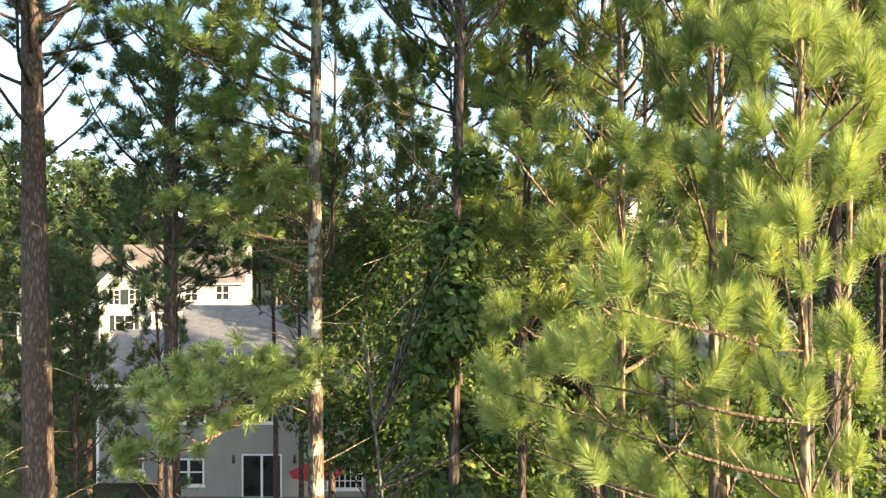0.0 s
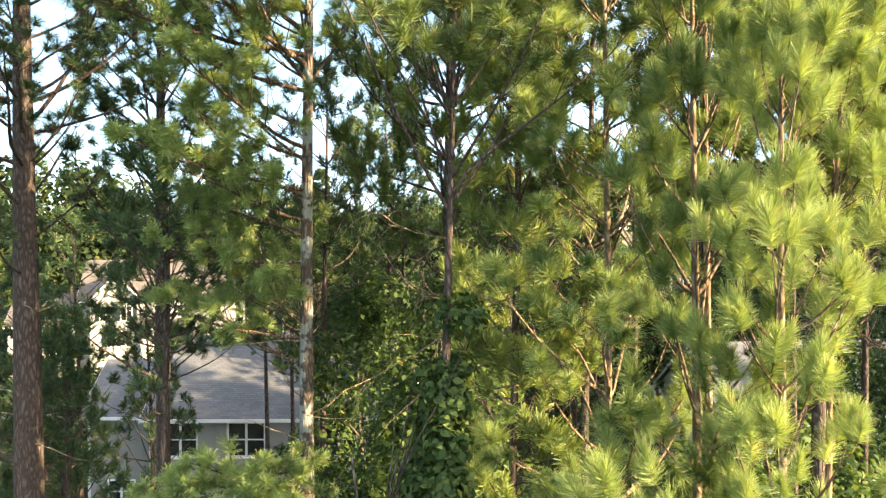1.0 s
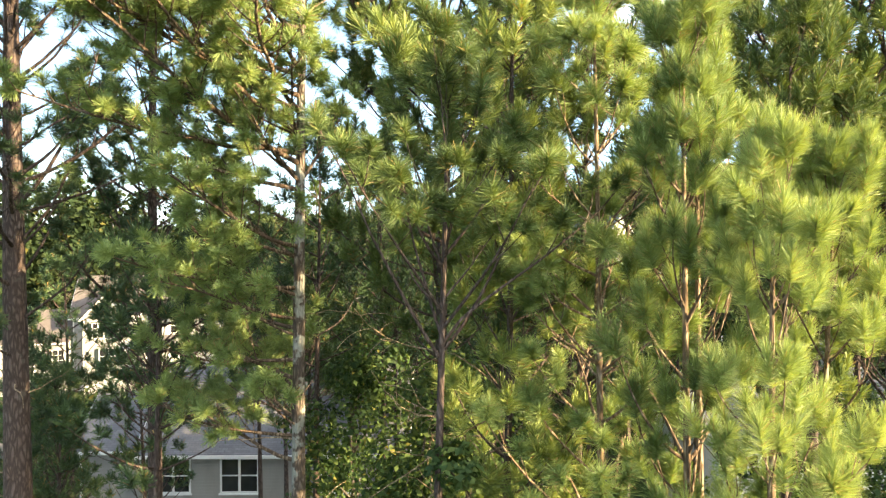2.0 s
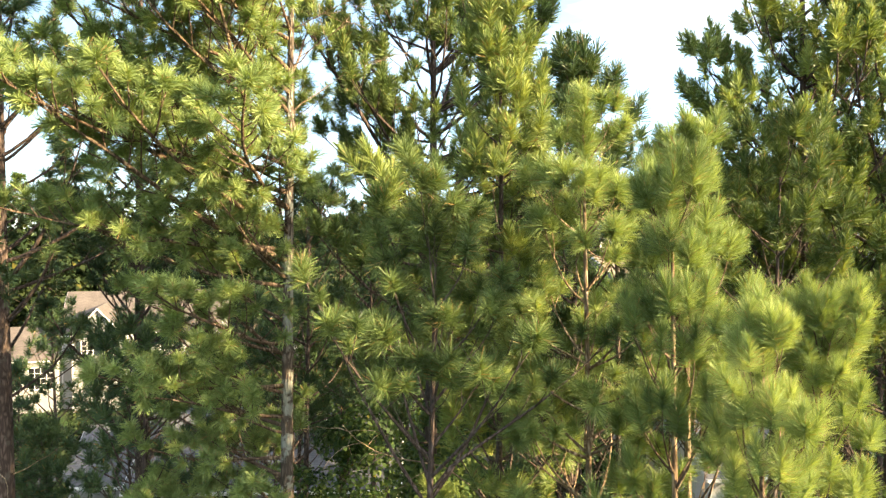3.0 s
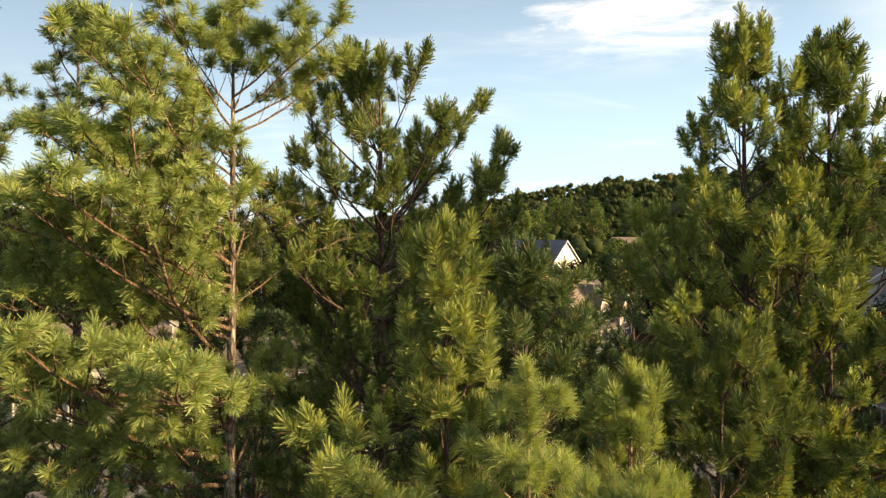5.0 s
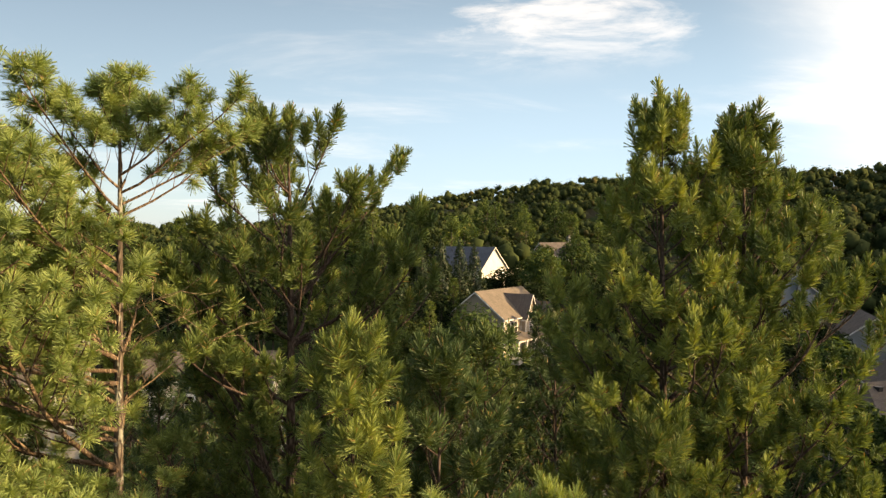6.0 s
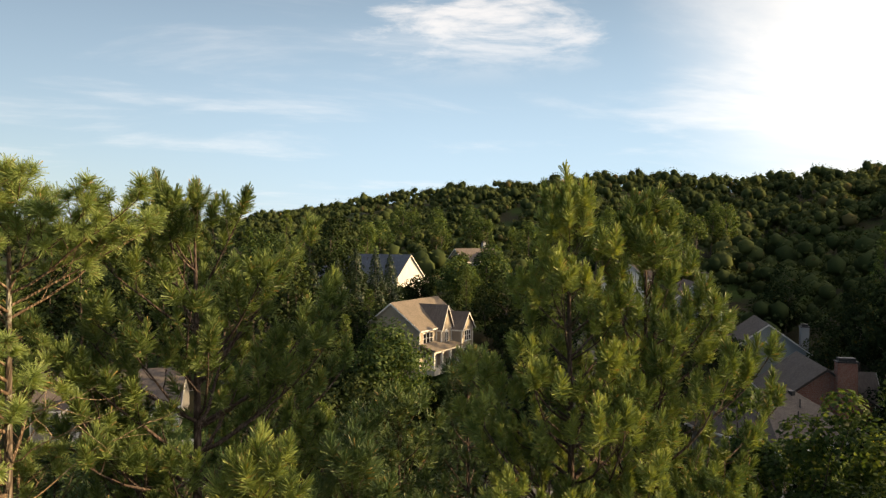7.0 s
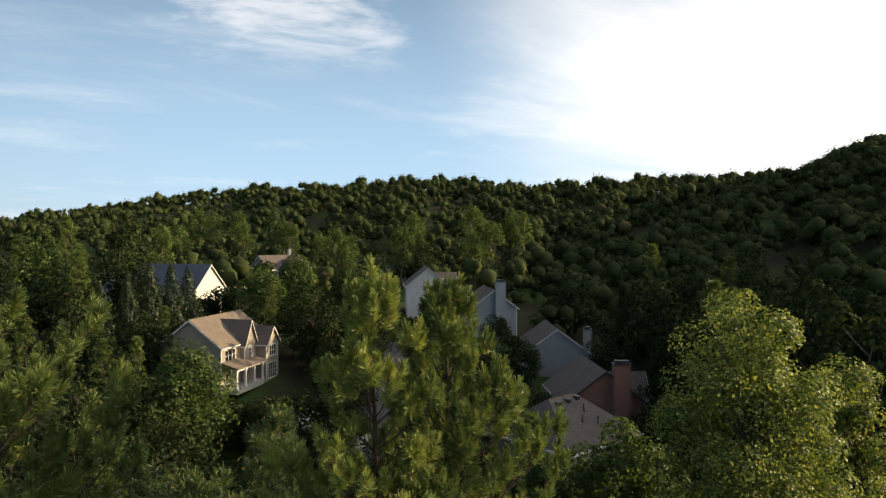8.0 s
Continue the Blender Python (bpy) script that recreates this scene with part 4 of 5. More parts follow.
def build_pines():
    near = "young pine with dense upright bright green shoots"
    up = {"brush": True, "candle": 0.3, "fan": (10, 68), "up": 1.0, "rise": (14, 44), "bark_mat": BARK_YOUNG, "limb_mat": BARK_LIMB, "inner": 0.3}
    long = {"brush": True, "candle": 0.36, "fan": (8, 68), "cluster": 0}
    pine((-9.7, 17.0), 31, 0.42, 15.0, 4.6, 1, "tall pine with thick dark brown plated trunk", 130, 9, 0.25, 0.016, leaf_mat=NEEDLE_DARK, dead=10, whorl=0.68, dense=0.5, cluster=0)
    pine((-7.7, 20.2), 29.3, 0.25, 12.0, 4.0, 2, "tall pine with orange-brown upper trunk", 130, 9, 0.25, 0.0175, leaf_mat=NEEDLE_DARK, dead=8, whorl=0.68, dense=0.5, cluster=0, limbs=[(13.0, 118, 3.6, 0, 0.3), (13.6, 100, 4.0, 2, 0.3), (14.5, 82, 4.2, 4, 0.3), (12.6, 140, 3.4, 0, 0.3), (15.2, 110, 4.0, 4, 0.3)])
    pine((-2.45, 13.9), 27.6, 0.2, 14.2, 2.5, 3, "tall pine with pale lichen-mottled trunk", 190, 13, 0.215, 0.0135, BARK_LICHEN, dead=9, whorl=0.72, dense=0.55, limb_mat=BARK_LIMB, cluster=0, inner=0.2, candle=0.16,
         limbs=[(24.2, 225, 3.8, 22, 0.4), (24.8, 252, 3.2, 22, 0.4), (25.3, 205, 3.0, 24, 0.4), (24.0, 188, 4.0, 18, 0.4), (23.8, 268, 3.6, 18, 0.4), (21.8, 240, 5.2, 10, 0.3), (20.9, 222, 5.4, 8, 0.3), (22.6, 230, 5.0, 14, 0.3), (20.2, 198, 4.8, 6, 0.35), (25.4, 80, 2.4, 25, 0.4), (25.6, 102, 2.6, 20, 0.3), (25.2, 58, 2.2, 20, 0.4), (25.9, 124, 2.0, 25, 0.3),
                (19.2, 221, 5.6, 20, 0.25), (20.9, 192, 5.6, 22, 0.45), (20.2, 250, 4.4, 18, 0.4), (22.0, 225, 3.8, 30, 0.5), (19.8, 206, 5.0, 8, 0.4), (21.6, 205, 4.6, 18, 0.4), (22.8, 215, 4.2, 24, 0.4), (21.0, 235, 5.0, 16, 0.4), (22.4, 198, 4.8, 14, 0.3), (20.5, 215, 5.2, 12, 0.3), (23.4, 235, 3.6, 18, 0.3), (19.4, 240, 4.8, 6, 0.35),
                (16.8, 228, 3.6, 3, 0.4), (13.4, 290, 3.2, 5, 0.3), (14.2, 312, 3.4, 5, 0.3), (13.9, 268, 3.0, 4, 0.3), (15.0, 285, 3.4, 8, 0.3), (14.8, 328, 3.0, 6, 0.3), (16.0, 300, 3.2, 8, 0.3), (15.4, 262, 3.0, 0, 0.5), (11.9, 198, 4.4, -16, 0.2), (11.6, 214, 3.6, -14, 0.2), (11.2, 206, 3.9, -12, 0.2), (11.6, 190, 3.2, -10, 0.2), (18.7, 238, 3.6, 8, 0.3), (16.2, 228, 3.0, 12, 0.3), (17.4, 250, 3.2, 10, 0.3), (17.6, 205, 3.4, 4, 0.4)],
         cone=0.7, bare=[(22.0, 95, 2.6, 48), (22.9, 120, 2.0, 18), (23.6, 105, 1.7, 8)], clear=[(13.0, 25.2, 95, 80)])
    pine((0.3, 16.6), 27.4, 0.24, 15.0, 3.4, 4, "tall pine with spreading forked limbs", 180, 8, 0.225, 0.02, leaf_mat=NEEDLE_MID, dead=7, dense=0.5, whorl=0.62, inner=0.25, cone=0.9, rise=(0, 26),
         limbs=[(23.4, 65, 4.2, 42, 0.2), (22.5, 82, 4.0, 24, 0.4), (21.3, 58, 4.2, 20, 0.4), (22.0, 112, 3.6, 20, 0.4), (20.4, 88, 4.2, 14, 0.4), (18.8, 251, 7.4, 58, 0.2), (18.9, 120, 4.5, 25, 0.6), (18.7, 60, 4.0, 30, 0.5), (19.0, 300, 4.0, 40, 0.5)],
         clear=[(24.2, 27.0, 80, 60)], **long)
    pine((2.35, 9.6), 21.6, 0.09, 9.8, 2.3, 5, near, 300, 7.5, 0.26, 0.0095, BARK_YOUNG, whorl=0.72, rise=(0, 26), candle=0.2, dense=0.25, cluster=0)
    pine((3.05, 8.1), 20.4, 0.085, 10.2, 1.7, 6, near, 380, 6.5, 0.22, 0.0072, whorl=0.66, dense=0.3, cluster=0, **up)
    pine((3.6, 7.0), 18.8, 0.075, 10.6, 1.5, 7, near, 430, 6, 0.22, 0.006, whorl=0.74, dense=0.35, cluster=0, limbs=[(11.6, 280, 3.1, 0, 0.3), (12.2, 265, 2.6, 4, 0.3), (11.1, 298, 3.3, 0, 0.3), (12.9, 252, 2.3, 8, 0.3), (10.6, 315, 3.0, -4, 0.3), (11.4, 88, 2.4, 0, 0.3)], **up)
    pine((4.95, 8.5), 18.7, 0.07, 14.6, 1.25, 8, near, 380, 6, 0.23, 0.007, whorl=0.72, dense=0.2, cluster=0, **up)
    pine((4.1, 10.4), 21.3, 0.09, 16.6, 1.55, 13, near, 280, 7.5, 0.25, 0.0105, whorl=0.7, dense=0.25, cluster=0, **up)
    pine((6.2, 11.9), 21.7, 0.09, 15.8, 2.1, 14, "slim pine with soft green crown", 240, 8, 0.24, 0.012, whorl=0.66, dense=0.3, leaf_mat=NEEDLE_MID, **long)
    # NEEDLE_MID gives these shoots their shade by colour.
    pine((0.2, 9.1), 19.9, 0.115, 17.0, 1.7, 15, "pine forking into curved upright limbs, shoots coloured as in shade", 280, 6, 0.24, 0.0095, leaf_mat=NEEDLE_MID, whorl=0.6, rise=(25, 50), candle=0.2, dense=0.35, cluster=0, inner=0.4,
         limbs=[(16.2, 252, 3.3, 56, 0.5), (16.4, 98, 3.1, 52, 0.5), (16.5, 305, 2.9, 60, 0.4), (16.3, 55, 3.2, 48, 0.5), (16.8, 205, 2.6, 36, 0.5), (16.6, 150, 2.6, 40, 0.5)])
    pine((2.85, 13.0), 23.0, 0.11, 13.4, 2.5, 9, "slim pine with soft green crown", 210, 7, 0.24, 0.016, whorl=0.7, dense=0.35, cone=0.5, leaf_mat=NEEDLE_DARK, **long)
    pine((1.3, 11.5), 23.3, 0.1, 10.5, 2.0, 10, "slim pine with soft green crown and dead lower limbs", 210, 8, 0.25, 0.015, leaf_mat=NEEDLE_MID, whorl=0.66, dead=10, dense=0.35, tangle=True, limbs=[(19.0, 222, 3.0, 8, 0.4), (18.6, 200, 2.8, 10, 0.5), (19.4, 240, 2.6, 10, 0.4)], **long)
    pine((7.6, 13.9), 27.5, 0.18, 14.0, 2.9, 11, "tall pine with pointed green crown", 180, 8, 0.215, 0.022, leaf_mat=NEEDLE_MID, inner=0.22, whorl=0.62, up=0.9, rise=(4, 26), cone=0.45, dense=0.35, limbs=[(21.5, 80, 3.8, 38, 0.3), (20.5, 265, 3.2, 35, 0.4)], **{**long, "candle": 0.42})
    pine((9.5, 14.1), 27.1, 0.16, 13.5, 3.3, 12, "tall pine with broad green crown", 180, 8, 0.215, 0.022, leaf_mat=NEEDLE_MID, inner=0.22, whorl=0.62, up=0.9, rise=(4, 26), cone=0.53, dense=0.35, **{**long, "candle": 0.42})
    fill = [(5.2, 18.5, 22.5, 13), (11.6, 19.0, 22.5, 13), (8.2, 21.5, 23.0, 13), (2.6, 24.0, 20.5, 9), (-4.6, 25.5, 17.2, 10), (-5.8, 15.2, 17.6, 12), (-12.8, 24.5, 13.4, 4), (-11.2, 28.0, 13.0, 3.5), (-17.0, 31.0, 14.0, 4), (-15.0, 26.0, 15.0, 5), (-11.6, 22.5, 12.6, 4), (-13.4, 20.5, 13.5, 4), (-5.0, 29.5, 17.4, 9.0), (-1.6, 24.5, 20.8, 13.0), (-2.9, 27.5, 20.2, 12.0), (-6.6, 33.0, 17.4, 9.0), (-8.9, 23.8, 17.0, 11.5), (-3.3, 21.3, 21.0, 14.0), (-4.3, 24.0, 17.4, 12.0), (14.5, 22.0, 21.5, 12),
            (-14.5, 29.0, 17.0, 11), (-7.2, 30.5, 17.2, 11), (-1.2, 28.0, 20.0, 11), (5.6, 28.0, 20.0, 8), (10.0, 28.5, 19.5, 8), (14.5, 29.0, 18.5, 8), (-19.5, 30.0, 19.0, 12), (18.5, 27.5, 18.0, 8), (-0.5, 34.0, 18.0, 9), (8.0, 35.0, 17.0, 7)]
    # The darkened needle tone carries the shade among the trunks behind.
    for k, (x, y, h, cb) in enumerate(fill):
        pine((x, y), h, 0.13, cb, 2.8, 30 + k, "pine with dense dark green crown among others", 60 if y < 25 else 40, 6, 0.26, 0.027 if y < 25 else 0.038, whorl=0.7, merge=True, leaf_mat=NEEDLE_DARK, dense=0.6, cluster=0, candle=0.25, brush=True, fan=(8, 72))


def broadleaf(at, height, crown, radius, seed, label, leaf=0.14, count=9000, trunk=0.22, clumps=26, mat=None, name="broadleaf_tree", ground=None, squash=1.0, merge=False, point=0.45):
    """A leafy tree: trunk, limbs to each clump, and single folded leaves on uneven clumps."""
    rng = np.random.default_rng(seed)
    z = float(terrain(*at)) if ground is None else ground
    tree = thing(name, (at[0], at[1], z), label, "tree", "broadleaf trees")
    tb = Tubes()
    line = branch_line((0, 0, -0.4), (0, 0, 1), crown + (height - crown) * 0.7, 0.3, rng, 8, 0.04)
    tb.add(line, trunk * np.linspace(1.1, 0.25, len(line)), 9)
    child(new("trunk", tb.mesh("trunk", BARK_OAK)), tree)
    mid, half = (height + crown) / 2, (height - crown) / 2
    d = unit(rng.normal(size=(clumps, 3)))
    q = rng.uniform(0.35, 1.0, clumps)[:, None] ** 0.6
    taper = 1 - point * np.clip(d[:, 2:3] * q, 0, 1)
    centre = d * q * np.array([radius * 0.8, radius * 0.8, half * 0.85]) * np.concatenate([taper, taper, np.ones_like(taper)], 1) + (0, 0, mid)
    size = rng.uniform(0.24, 0.46, clumps) * radius * squash
    joined = Tubes()
    for c in centre:
        tb = joined if merge else Tubes()
        h = np.clip(c[2] - np.hypot(c[0], c[1]) * 0.8, crown * 0.6, height * 0.75)
        start, _ = at_line(line, min(0.98, h / (crown + (height - crown) * 0.7)))
        way = c - start
        ln = branch_line(start, unit(way), np.linalg.norm(way), 0.15, rng, 5, 0.08)
        tb.add(ln[::2] if merge else ln, trunk * 0.3 * np.linspace(1, 0.2, 3 if merge else len(ln)), 4)
        if not merge:
            child(new("limb", tb.mesh("limb", BARK_OAK)), tree)
    if merge:
        child(new("branchwork", joined.mesh("branchwork", BARK_OAK)), tree, "", "stuff")
    pick = rng.integers(0, clumps, count)
    dd = unit(rng.normal(size=(count, 3)) + (0, 0, 0.25))
    rr = size[pick][:, None] * rng.uniform(0.45, 1.12, count)[:, None] ** 0.5
    p = centre[pick] + dd * rr * (1, 1, 0.85)
    v, f = leaves(p, dd + (0, 0, 0.5), leaf, rng)
    child(new("crown", raw_mesh("crown", v, f, mat or LEAF)), tree, "", "stuff")
    return tree


def cedar(at, height, radius, seed, label, count=7000, spray=0.3):
    """A dense dark conifer: drooping sprays on a cone."""
    rng = np.random.default_rng(seed)
    tree = thing("cedar_tree", (at[0], at[1], float(terrain(*at))), label, "conifer", "dark conifers")
    tb = Tubes()
    tb.add([(0, 0, -0.4), (0, 0, height * 0.5), (0, 0, height * 0.97)], [0.22, 0.13, 0.02], 8)
    child(new("trunk", tb.mesh("trunk", BARK_OAK)), tree)
    u = 1 - np.sqrt(rng.uniform(0, 1, count))
    a = rng.uniform(0, 2 * np.pi, count)
    lump = 1 + 0.22 * np.sin(a * 5 + u * 19) + 0.15 * np.sin(a * 9 - u * 31)
    r = radius * (1 - u) ** 0.8 * lump * rng.uniform(0.55, 1.0, count) ** 0.4
    p = np.stack([r * np.cos(a), r * np.sin(a), 0.4 + u * (height - 0.4)], -1)
    n = np.stack([np.cos(a), np.sin(a), np.full(count, 0.7)], -1)
    v, f = leaves(p, n, spray, rng, 0.1)
    child(new("crown", raw_mesh("crown", v, f, CEDAR)), tree, "", "stuff")
    return tree


def woods():
    """Copies of a few trees round the houses, and the closed forest on the ridge."""
    rng = np.random.default_rng(77)
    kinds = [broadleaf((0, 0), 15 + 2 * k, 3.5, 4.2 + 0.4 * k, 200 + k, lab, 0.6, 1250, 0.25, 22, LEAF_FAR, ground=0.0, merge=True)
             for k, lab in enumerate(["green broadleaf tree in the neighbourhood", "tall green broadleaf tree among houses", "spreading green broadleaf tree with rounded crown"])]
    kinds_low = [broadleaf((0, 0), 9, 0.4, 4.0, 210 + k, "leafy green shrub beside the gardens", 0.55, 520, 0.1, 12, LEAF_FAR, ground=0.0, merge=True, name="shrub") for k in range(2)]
    tall = pine((0, 0), 20, 0.2, 8, 3.4, 90, "tall dark pine standing among the far trees", 9, 5, 0.6, 0.13, leaf_mat=NEEDLE_FAR, whorl=1.1, merge=True)
    tall.location.z = 0
    kinds.append(tall)
    blocked = [(-33, 86, 13), (-42, 84, 9), (-14, 98, 11), (33, 103, 11), (33, 152, 13), (22, 152, 9), (74, 208, 10), (81, 134, 10), (86, 116, 10), (81, 90, 11), (67, 68, 12), (58, 60, 8), (24, 46, 10), (4, 208, 9), (52, 181, 9), (-8.4, 43, 13)]
    houses = [(math.degrees(math.atan2(x, y)), math.hypot(x, y), w) for x, y, w in blocked]
    lanes = [(70, 184), (53, 182), (-33, 84), (-14, 97), (33, 100), (33, 150), (81, 134), (84, 112), (78, 88), (64, 66), (57, 58)]

    def room(x, y):
        """How tall a tree may stand here: low in front of a house, and clear of the road."""
        az, r = math.degrees(math.atan2(x, y)), math.hypot(x, y)
        if any(math.hypot(x - bx, y - by) < br for bx, by, br in blocked):
            return 0
        if abs(np.interp(x, [-80, -45, -15, 12, 34, 52, 66, 74], [52, 58, 64, 66, 72, 92, 120, 150]) - y) < 6:
            return 0
        tall = 30.0
        for hx, hy in lanes:
            ha, hr = math.degrees(math.atan2(hx, hy)), math.hypot(hx, hy)
            if r < hr and abs(az - ha) < math.degrees(8.5 / hr) + math.degrees(3.5 / r):
                eye = 26.0 if az > 5 else 17.0
                line = eye + (float(terrain(hx, hy)) + 2.0 - eye) * r / hr
                tall = min(tall, line - float(terrain(x, y)))
        return tall

    # The lighter LEAF green stands in for low sun on these trees.
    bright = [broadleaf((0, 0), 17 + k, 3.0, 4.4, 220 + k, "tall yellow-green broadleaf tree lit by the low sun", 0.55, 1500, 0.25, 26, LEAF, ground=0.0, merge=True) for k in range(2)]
    for k in range(44):
        a, far = radians(rng.uniform(2, 30) if k < 34 else rng.uniform(30, 40)), rng.uniform(165, 260)
        x, y = far * math.sin(a), far * math.cos(a)
        if room(x, y) < 18:
            continue
        f = rng.uniform(0.65, 1.05)
        copy_thing(bright[k % 2], Matrix.Translation((x, y, float(terrain(x, y)))) @ Matrix.Rotation(rng.uniform(0, 6.28), 4, "Z") @ Matrix.Diagonal((f, f, f * rng.uniform(0.9, 1.15), 1)))
    for k, b in enumerate(bright):
        b.matrix_basis = Matrix.Translation((30.0 + 9 * k, 190.0, float(terrain(30 + 9 * k, 190))))
    spots = []
    for az, r0, r1, n, s in ((-30, 105, 150, 18, 1.45), (-22, 112, 160, 20, 1.5), (-13, 118, 165, 16, 1.3), (-5, 112, 170, 16, 1.0), (3, 105, 175, 18, 0.95), (10, 100, 165, 14, 0.85), (-36, 60, 100, 10, 1.0), (18, 118, 160, 12, 0.8), (24, 105, 165, 24, 0.75), (30, 100, 190, 24, 0.8), (10, 45, 95, 26, 0.7), (20, 45, 95, 26, 0.7), (30, 45, 95, 26, 0.65), (38, 50, 140, 28, 0.7), (46, 60, 165, 20, 0.85), (53, 70, 150, 22, 1.0), (60, 60, 125, 22, 1.0), (68, 50, 115, 18, 1.0), (0, 50, 100, 8, 0.7), (-6, 52, 90, 6, 0.6), (-26, 50, 75, 6, 0.6)):
        for _ in range(n):
            a, r = radians(az + rng.uniform(-4.5, 4.5)), rng.uniform(r0, r1)
            spots.append((r * math.sin(a), r * math.cos(a), s * rng.uniform(0.75, 1.15)))
    for i, (x, y, s) in enumerate(spots):
        s = min(s, room(x, y) / 17.5)
        if s < 0.22:
            continue
        k = kinds[3] if rng.uniform() < 0.2 and s > 0.6 else kinds[rng.integers(0, 3)]
        if s < 0.5:
            k, s = kinds_low[i % 2], s * 1.8
        m = Matrix.Translation((x, y, float(terrain(x, y)))) @ Matrix.Rotation(rng.uniform(0, 6.28), 4, "Z") @ Matrix.Diagonal((max(s, 0.4), max(s, 0.4), s * rng.uniform(0.9, 1.1), 1))
        copy_thing(k, m)
    for k, (x, y) in zip(kinds + kinds_low, ((-62, 112), (-70, 120), (-58, 128), (-48, 138), (-52, 100), (-55, 108))):
        k.matrix_basis = Matrix.Translation((x, y, float(terrain(x, y))))
    n = 2450
    az = rng.uniform(-14, 74, n)
    far = np.interp(az, [-180, -20, 5, 40, 75, 120, 180], [700, 700, 650, 430, 330, 330, 700])
    near = np.interp(az, [-40, 30, 50, 84], [165, 165, 120, 95])
    r = np.sqrt(rng.uniform(0, 1, n) * ((far * 1.05) ** 2 - near**2) + near**2)
    x, y = r * np.sin(np.radians(az)), r * np.cos(np.radians(az))
    keep = np.ones(n, bool)
    for bx, by, br in blocked:
        keep &= np.hypot(x - bx, y - by) > br + 2
    x, y = x[keep], y[keep]
    n, c, q = len(x), 6, 15
    rad = np.clip(rng.gamma(9.0, 0.44, n) + 0.8, 2.2, 7.2)
    half = rad * rng.uniform(0.8, 1.25, n)
    z = terrain(x, y) + 1.1 + 0.42 * rad + rng.normal(scale=0.9, size=n)
    t = np.repeat(np.arange(n), c)
    d = unit(rng.normal(size=(n * c, 3)) + (0, 0, 0.55))
    mid = np.stack([x[t] + d[:, 0] * rad[t] * 0.66, y[t] + d[:, 1] * rad[t] * 0.66, z[t] + d[:, 2] * half[t] * 0.62], -1)
    size = rad[t] * rng.uniform(0.3, 0.58, n * c)
    ball = bmesh.new()
    bmesh.ops.create_icosphere(ball, subdivisions=1, radius=1.0)
    bv, bf = np.array([p.co[:] for p in ball.verts]), np.array([[p.index for p in f.verts] for f in ball.faces])
    ball.free()
    cv = bv[None] * (size[:, None] * rng.uniform(0.55, 0.82, (n * c, len(bv))))[..., None] + mid[:, None]
    cf = bf[None] + (np.arange(n * c) * len(bv))[:, None, None]
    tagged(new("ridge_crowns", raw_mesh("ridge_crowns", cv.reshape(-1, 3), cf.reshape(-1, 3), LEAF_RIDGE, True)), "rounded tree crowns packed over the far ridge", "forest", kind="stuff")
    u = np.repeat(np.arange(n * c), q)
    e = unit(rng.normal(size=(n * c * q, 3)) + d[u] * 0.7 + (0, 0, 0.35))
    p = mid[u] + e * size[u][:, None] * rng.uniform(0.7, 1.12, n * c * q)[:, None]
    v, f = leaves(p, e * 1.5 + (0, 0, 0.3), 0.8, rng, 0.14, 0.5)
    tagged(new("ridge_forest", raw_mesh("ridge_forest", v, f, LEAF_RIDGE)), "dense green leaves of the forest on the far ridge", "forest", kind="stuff")


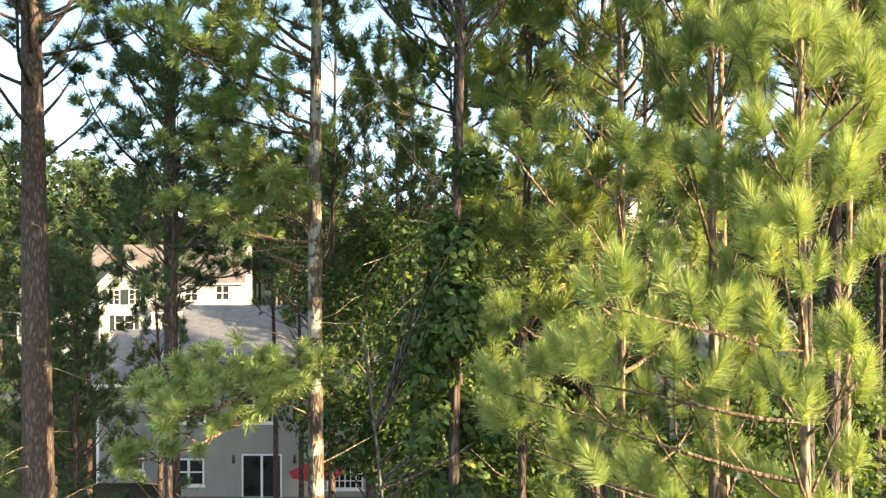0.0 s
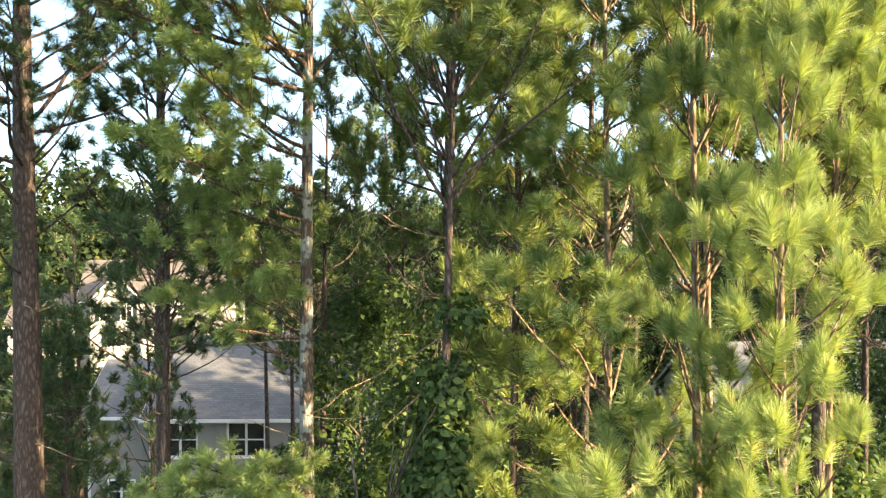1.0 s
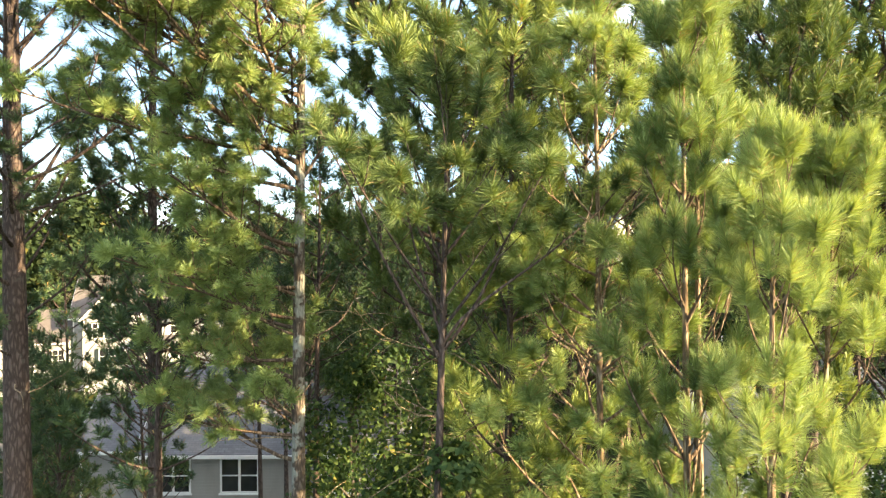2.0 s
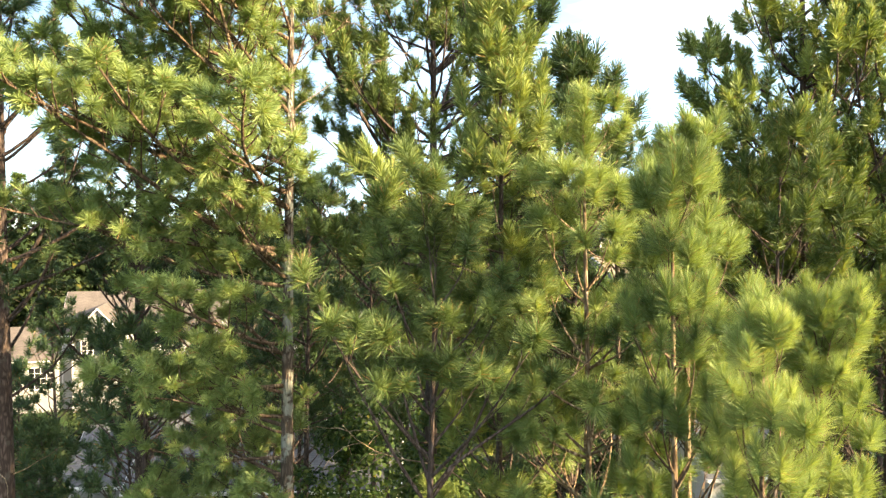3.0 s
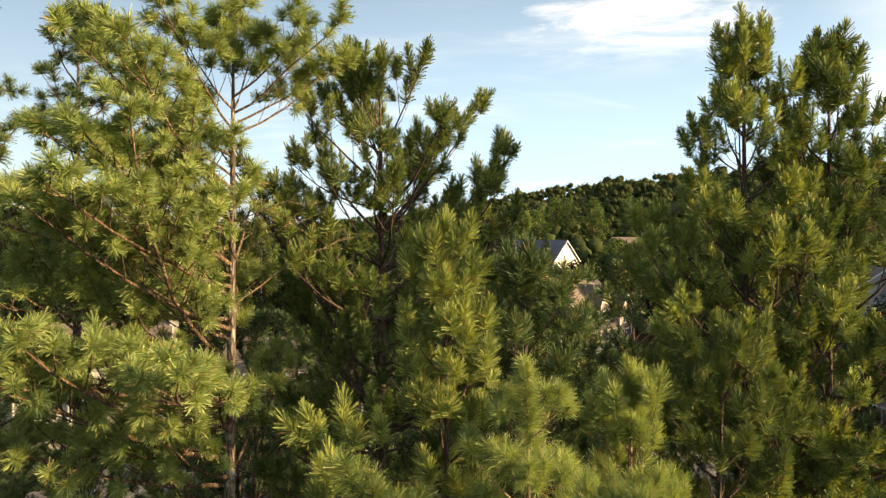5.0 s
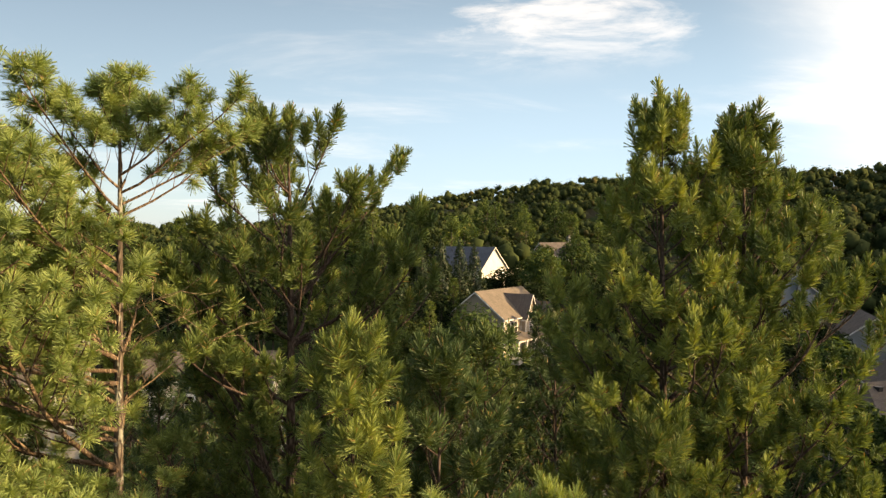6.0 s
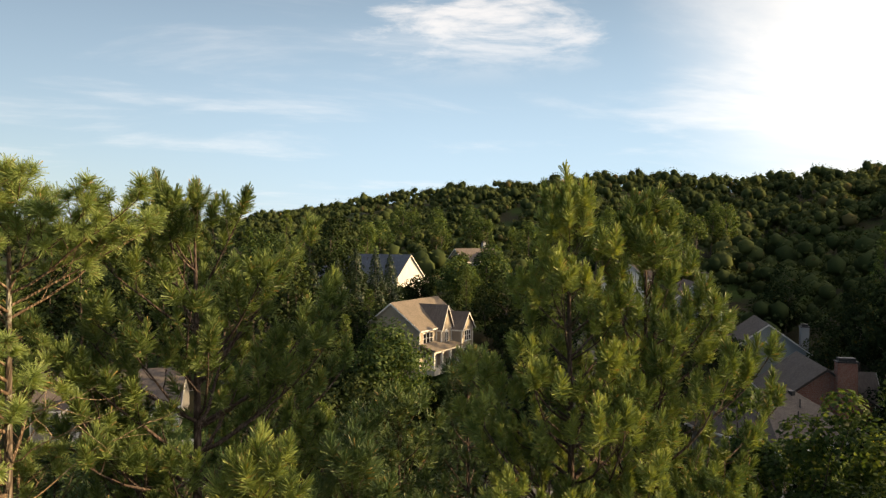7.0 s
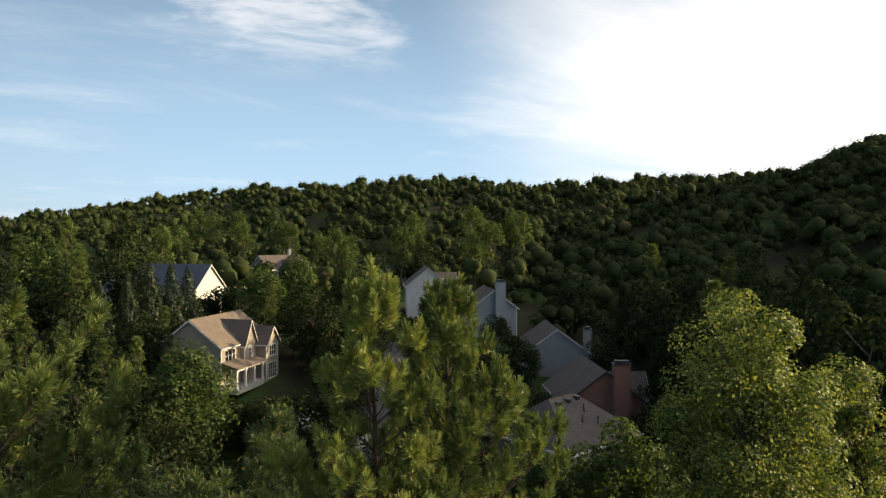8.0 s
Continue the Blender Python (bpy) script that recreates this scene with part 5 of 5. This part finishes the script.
def build_leafy():
    broadleaf((0.2, 9.12), 15.9, 7.5, 0.8, 65, "dark green leafy vine wound round a pine trunk", 0.12, 9000, 0.07, 34, squash=1.0, point=0.3, name="climbing_vine")
    broadleaf((0.4, 16.2), 16.6, 5.0, 2.6, 50, "dark leafy tree wound up between the pine trunks", 0.15, 14000, 0.16, 34)
    broadleaf((-1.9, 21.0), 16.6, 4.0, 3.0, 51, "dark leafy understorey tree", 0.17, 10000, 0.16, 26)
    for k, (x, y, h, w) in enumerate([(5.8, 14.8, 12.4, 2.3), (8.8, 18.0, 12.8, 2.8), (12.2, 21.5, 13.0, 3.0), (15.8, 24.5, 13.0, 3.2), (18.5, 31.0, 12.5, 3.6)]):
        broadleaf((x, y), h, 4.0, w, 66 + k, "dark leafy understorey tree", 0.18, 6000, 0.14, 28)
    broadleaf((-2.6, 41.0), 17.0, 3.0, 3.6, 63, "dark leafy understorey tree", 0.26, 6000, 0.18, 30)
    broadleaf((-6.2, 44.5), 15.5, 3.0, 3.4, 64, "dark leafy understorey tree", 0.26, 6000, 0.18, 30)
    broadleaf((0.8, 29.0), 13.5, 3.0, 3.4, 61, "dark leafy understorey tree", 0.2, 7000, 0.18, 28)
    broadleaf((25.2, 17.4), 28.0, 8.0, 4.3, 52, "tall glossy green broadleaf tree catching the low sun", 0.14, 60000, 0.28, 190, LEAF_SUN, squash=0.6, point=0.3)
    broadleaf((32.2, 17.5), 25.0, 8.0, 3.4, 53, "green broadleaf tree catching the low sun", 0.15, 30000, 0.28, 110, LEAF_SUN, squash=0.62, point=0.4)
    broadleaf((23.0, 22.4), 21.8, 6.0, 3.0, 54, "smaller broadleaf tree with sunlit top", 0.22, 10000, 0.2, 34)
    broadleaf((27.5, 24.5), 19.5, 6.0, 3.4, 55, "smaller broadleaf tree with sunlit top", 0.24, 9000, 0.2, 34)
    broadleaf((20.2, 23.8), 23.4, 6.0, 1.7, 56, "slender broadleaf tree with yellow-green leaves", 0.2, 6000, 0.16, 24)
    broadleaf((22.6, 26.0), 20.4, 6.0, 2.4, 62, "slender broadleaf tree with yellow-green leaves", 0.22, 6000, 0.16, 24)
    for k, (x, y) in enumerate([(12, 133), (17, 135), (22, 137), (27, 138.5), (32, 140), (37, 141)]):
        broadleaf((x, y), 8.6 + k % 3 if x < 30 else 5.2, 1.0, 3.6, 120 + k, "green garden tree in front of the dark-roofed house", 0.5, 1500, 0.15, 18, LEAF_FAR, merge=True)
    broadleaf((20.5, 127.0), 23.0, 4.0, 5.2, 141, "tall green broadleaf tree screening the dark-roofed house", 0.5, 3500, 0.28, 36, LEAF_FAR, merge=True)
    # LEAF in place of LEAF_FAR, so its colour reads as sunlit.
    broadleaf((8.0, 131.0), 20.0, 4.0, 5.4, 142, "tall green broadleaf tree screening the dark-roofed house", 0.5, 3500, 0.28, 36, LEAF, merge=True)
    for k, (x, y, h) in enumerate([(38.8, 137.5, 7.6), (34.6, 136.5, 6.0), (42.5, 139.0, 9.0)]):
        broadleaf((x, y), h, 1.0, 3.2, 150 + k, "dark green garden tree in front of the dark-roofed house", 0.42, 1800, 0.15, 18, LEAF_FAR, merge=True)
    broadleaf((18.9, 79.8), 14.2, 3.0, 6.2, 57, "rounded dark green tree in front of the tan house", 0.4, 9000, 0.28, 40)
    broadleaf((50.0, 128.0), 14.0, 3.0, 5.5, 58, "dark green broadleaf tree behind the tan house", 0.45, 6000, 0.28, 36)
    broadleaf((43.0, 126.0), 13.5, 3.0, 4.8, 59, "dark green broadleaf tree behind the tan house", 0.45, 5000, 0.28, 32)
    broadleaf((-24.0, 66.0), 7.0, 1.5, 3.0, 60, "small ornamental tree with yellowing leaves", 0.25, 3000, 0.15, 22)
    rng = np.random.default_rng(5)
    for k, (x, y, h, w) in enumerate([(20, 90, 9, 4), (15, 96, 10, 4.5), (27, 87, 5, 3.2), (33, 88, 4, 3), (41, 94, 6, 3.4), (45, 98, 8, 3.8), (47, 104, 9, 4), (43, 104, 7, 3), (49, 110, 8, 4), (44, 113, 8, 4), (38, 116, 9, 4), (30, 84, 6, 3.4), (36, 84, 5, 3.2), (42, 86, 6, 3.4), (14, 104, 11, 4.5), (12, 88, 10, 4.5), (10, 78, 12, 5), (16, 72, 12, 5), (50, 97, 8, 4), (54, 104, 9, 4.5), (57, 112, 10, 5), (9, 66, 13, 5), (3, 74, 12, 5), (15, 60, 11, 4.5), (6, 56, 11, 4.5), (85, 74, 9, 4.5), (79, 66, 8, 4.5), (92, 80, 9, 5), (84, 82, 6, 4), (73, 60, 8, 4.5), (90, 70, 9, 5), (62, 56, 5, 3.4), (66, 57, 6, 3.6), (57, 52, 5, 3.4), (70, 53, 8, 4.5), (33, 76, 5.5, 3.6), (38, 80, 6.0, 3.6), (29, 72, 5.0, 3.4), (64, 87, 6, 3.6), (69, 84, 7.5, 3.8), (65.5, 92, 6.6, 3.6), (57, 67, 5, 3.2), (60.5, 70.5, 6, 3.4), (72, 90, 7, 3.4), (77, 101, 7, 3.6), (53, 48.5, 10, 3.6), (47, 50, 8, 3.4), (96, 92, 9, 5), (97, 106, 9, 5)]):
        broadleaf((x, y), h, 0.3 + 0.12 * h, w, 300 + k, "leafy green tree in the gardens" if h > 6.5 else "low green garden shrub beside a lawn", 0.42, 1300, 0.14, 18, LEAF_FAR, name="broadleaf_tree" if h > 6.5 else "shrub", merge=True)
    for k, (x, y, h) in enumerate([(19.5, 118, 14), (23.0, 120, 15.5), (26.5, 121, 15), (15.5, 117, 13.5), (29.5, 123, 13.5)]):
        cedar((x, y), h + 0.8, 3.0, 70 + k, "dense dark green conifer in a row behind the house")


build_pines()
build_leafy()
woods()
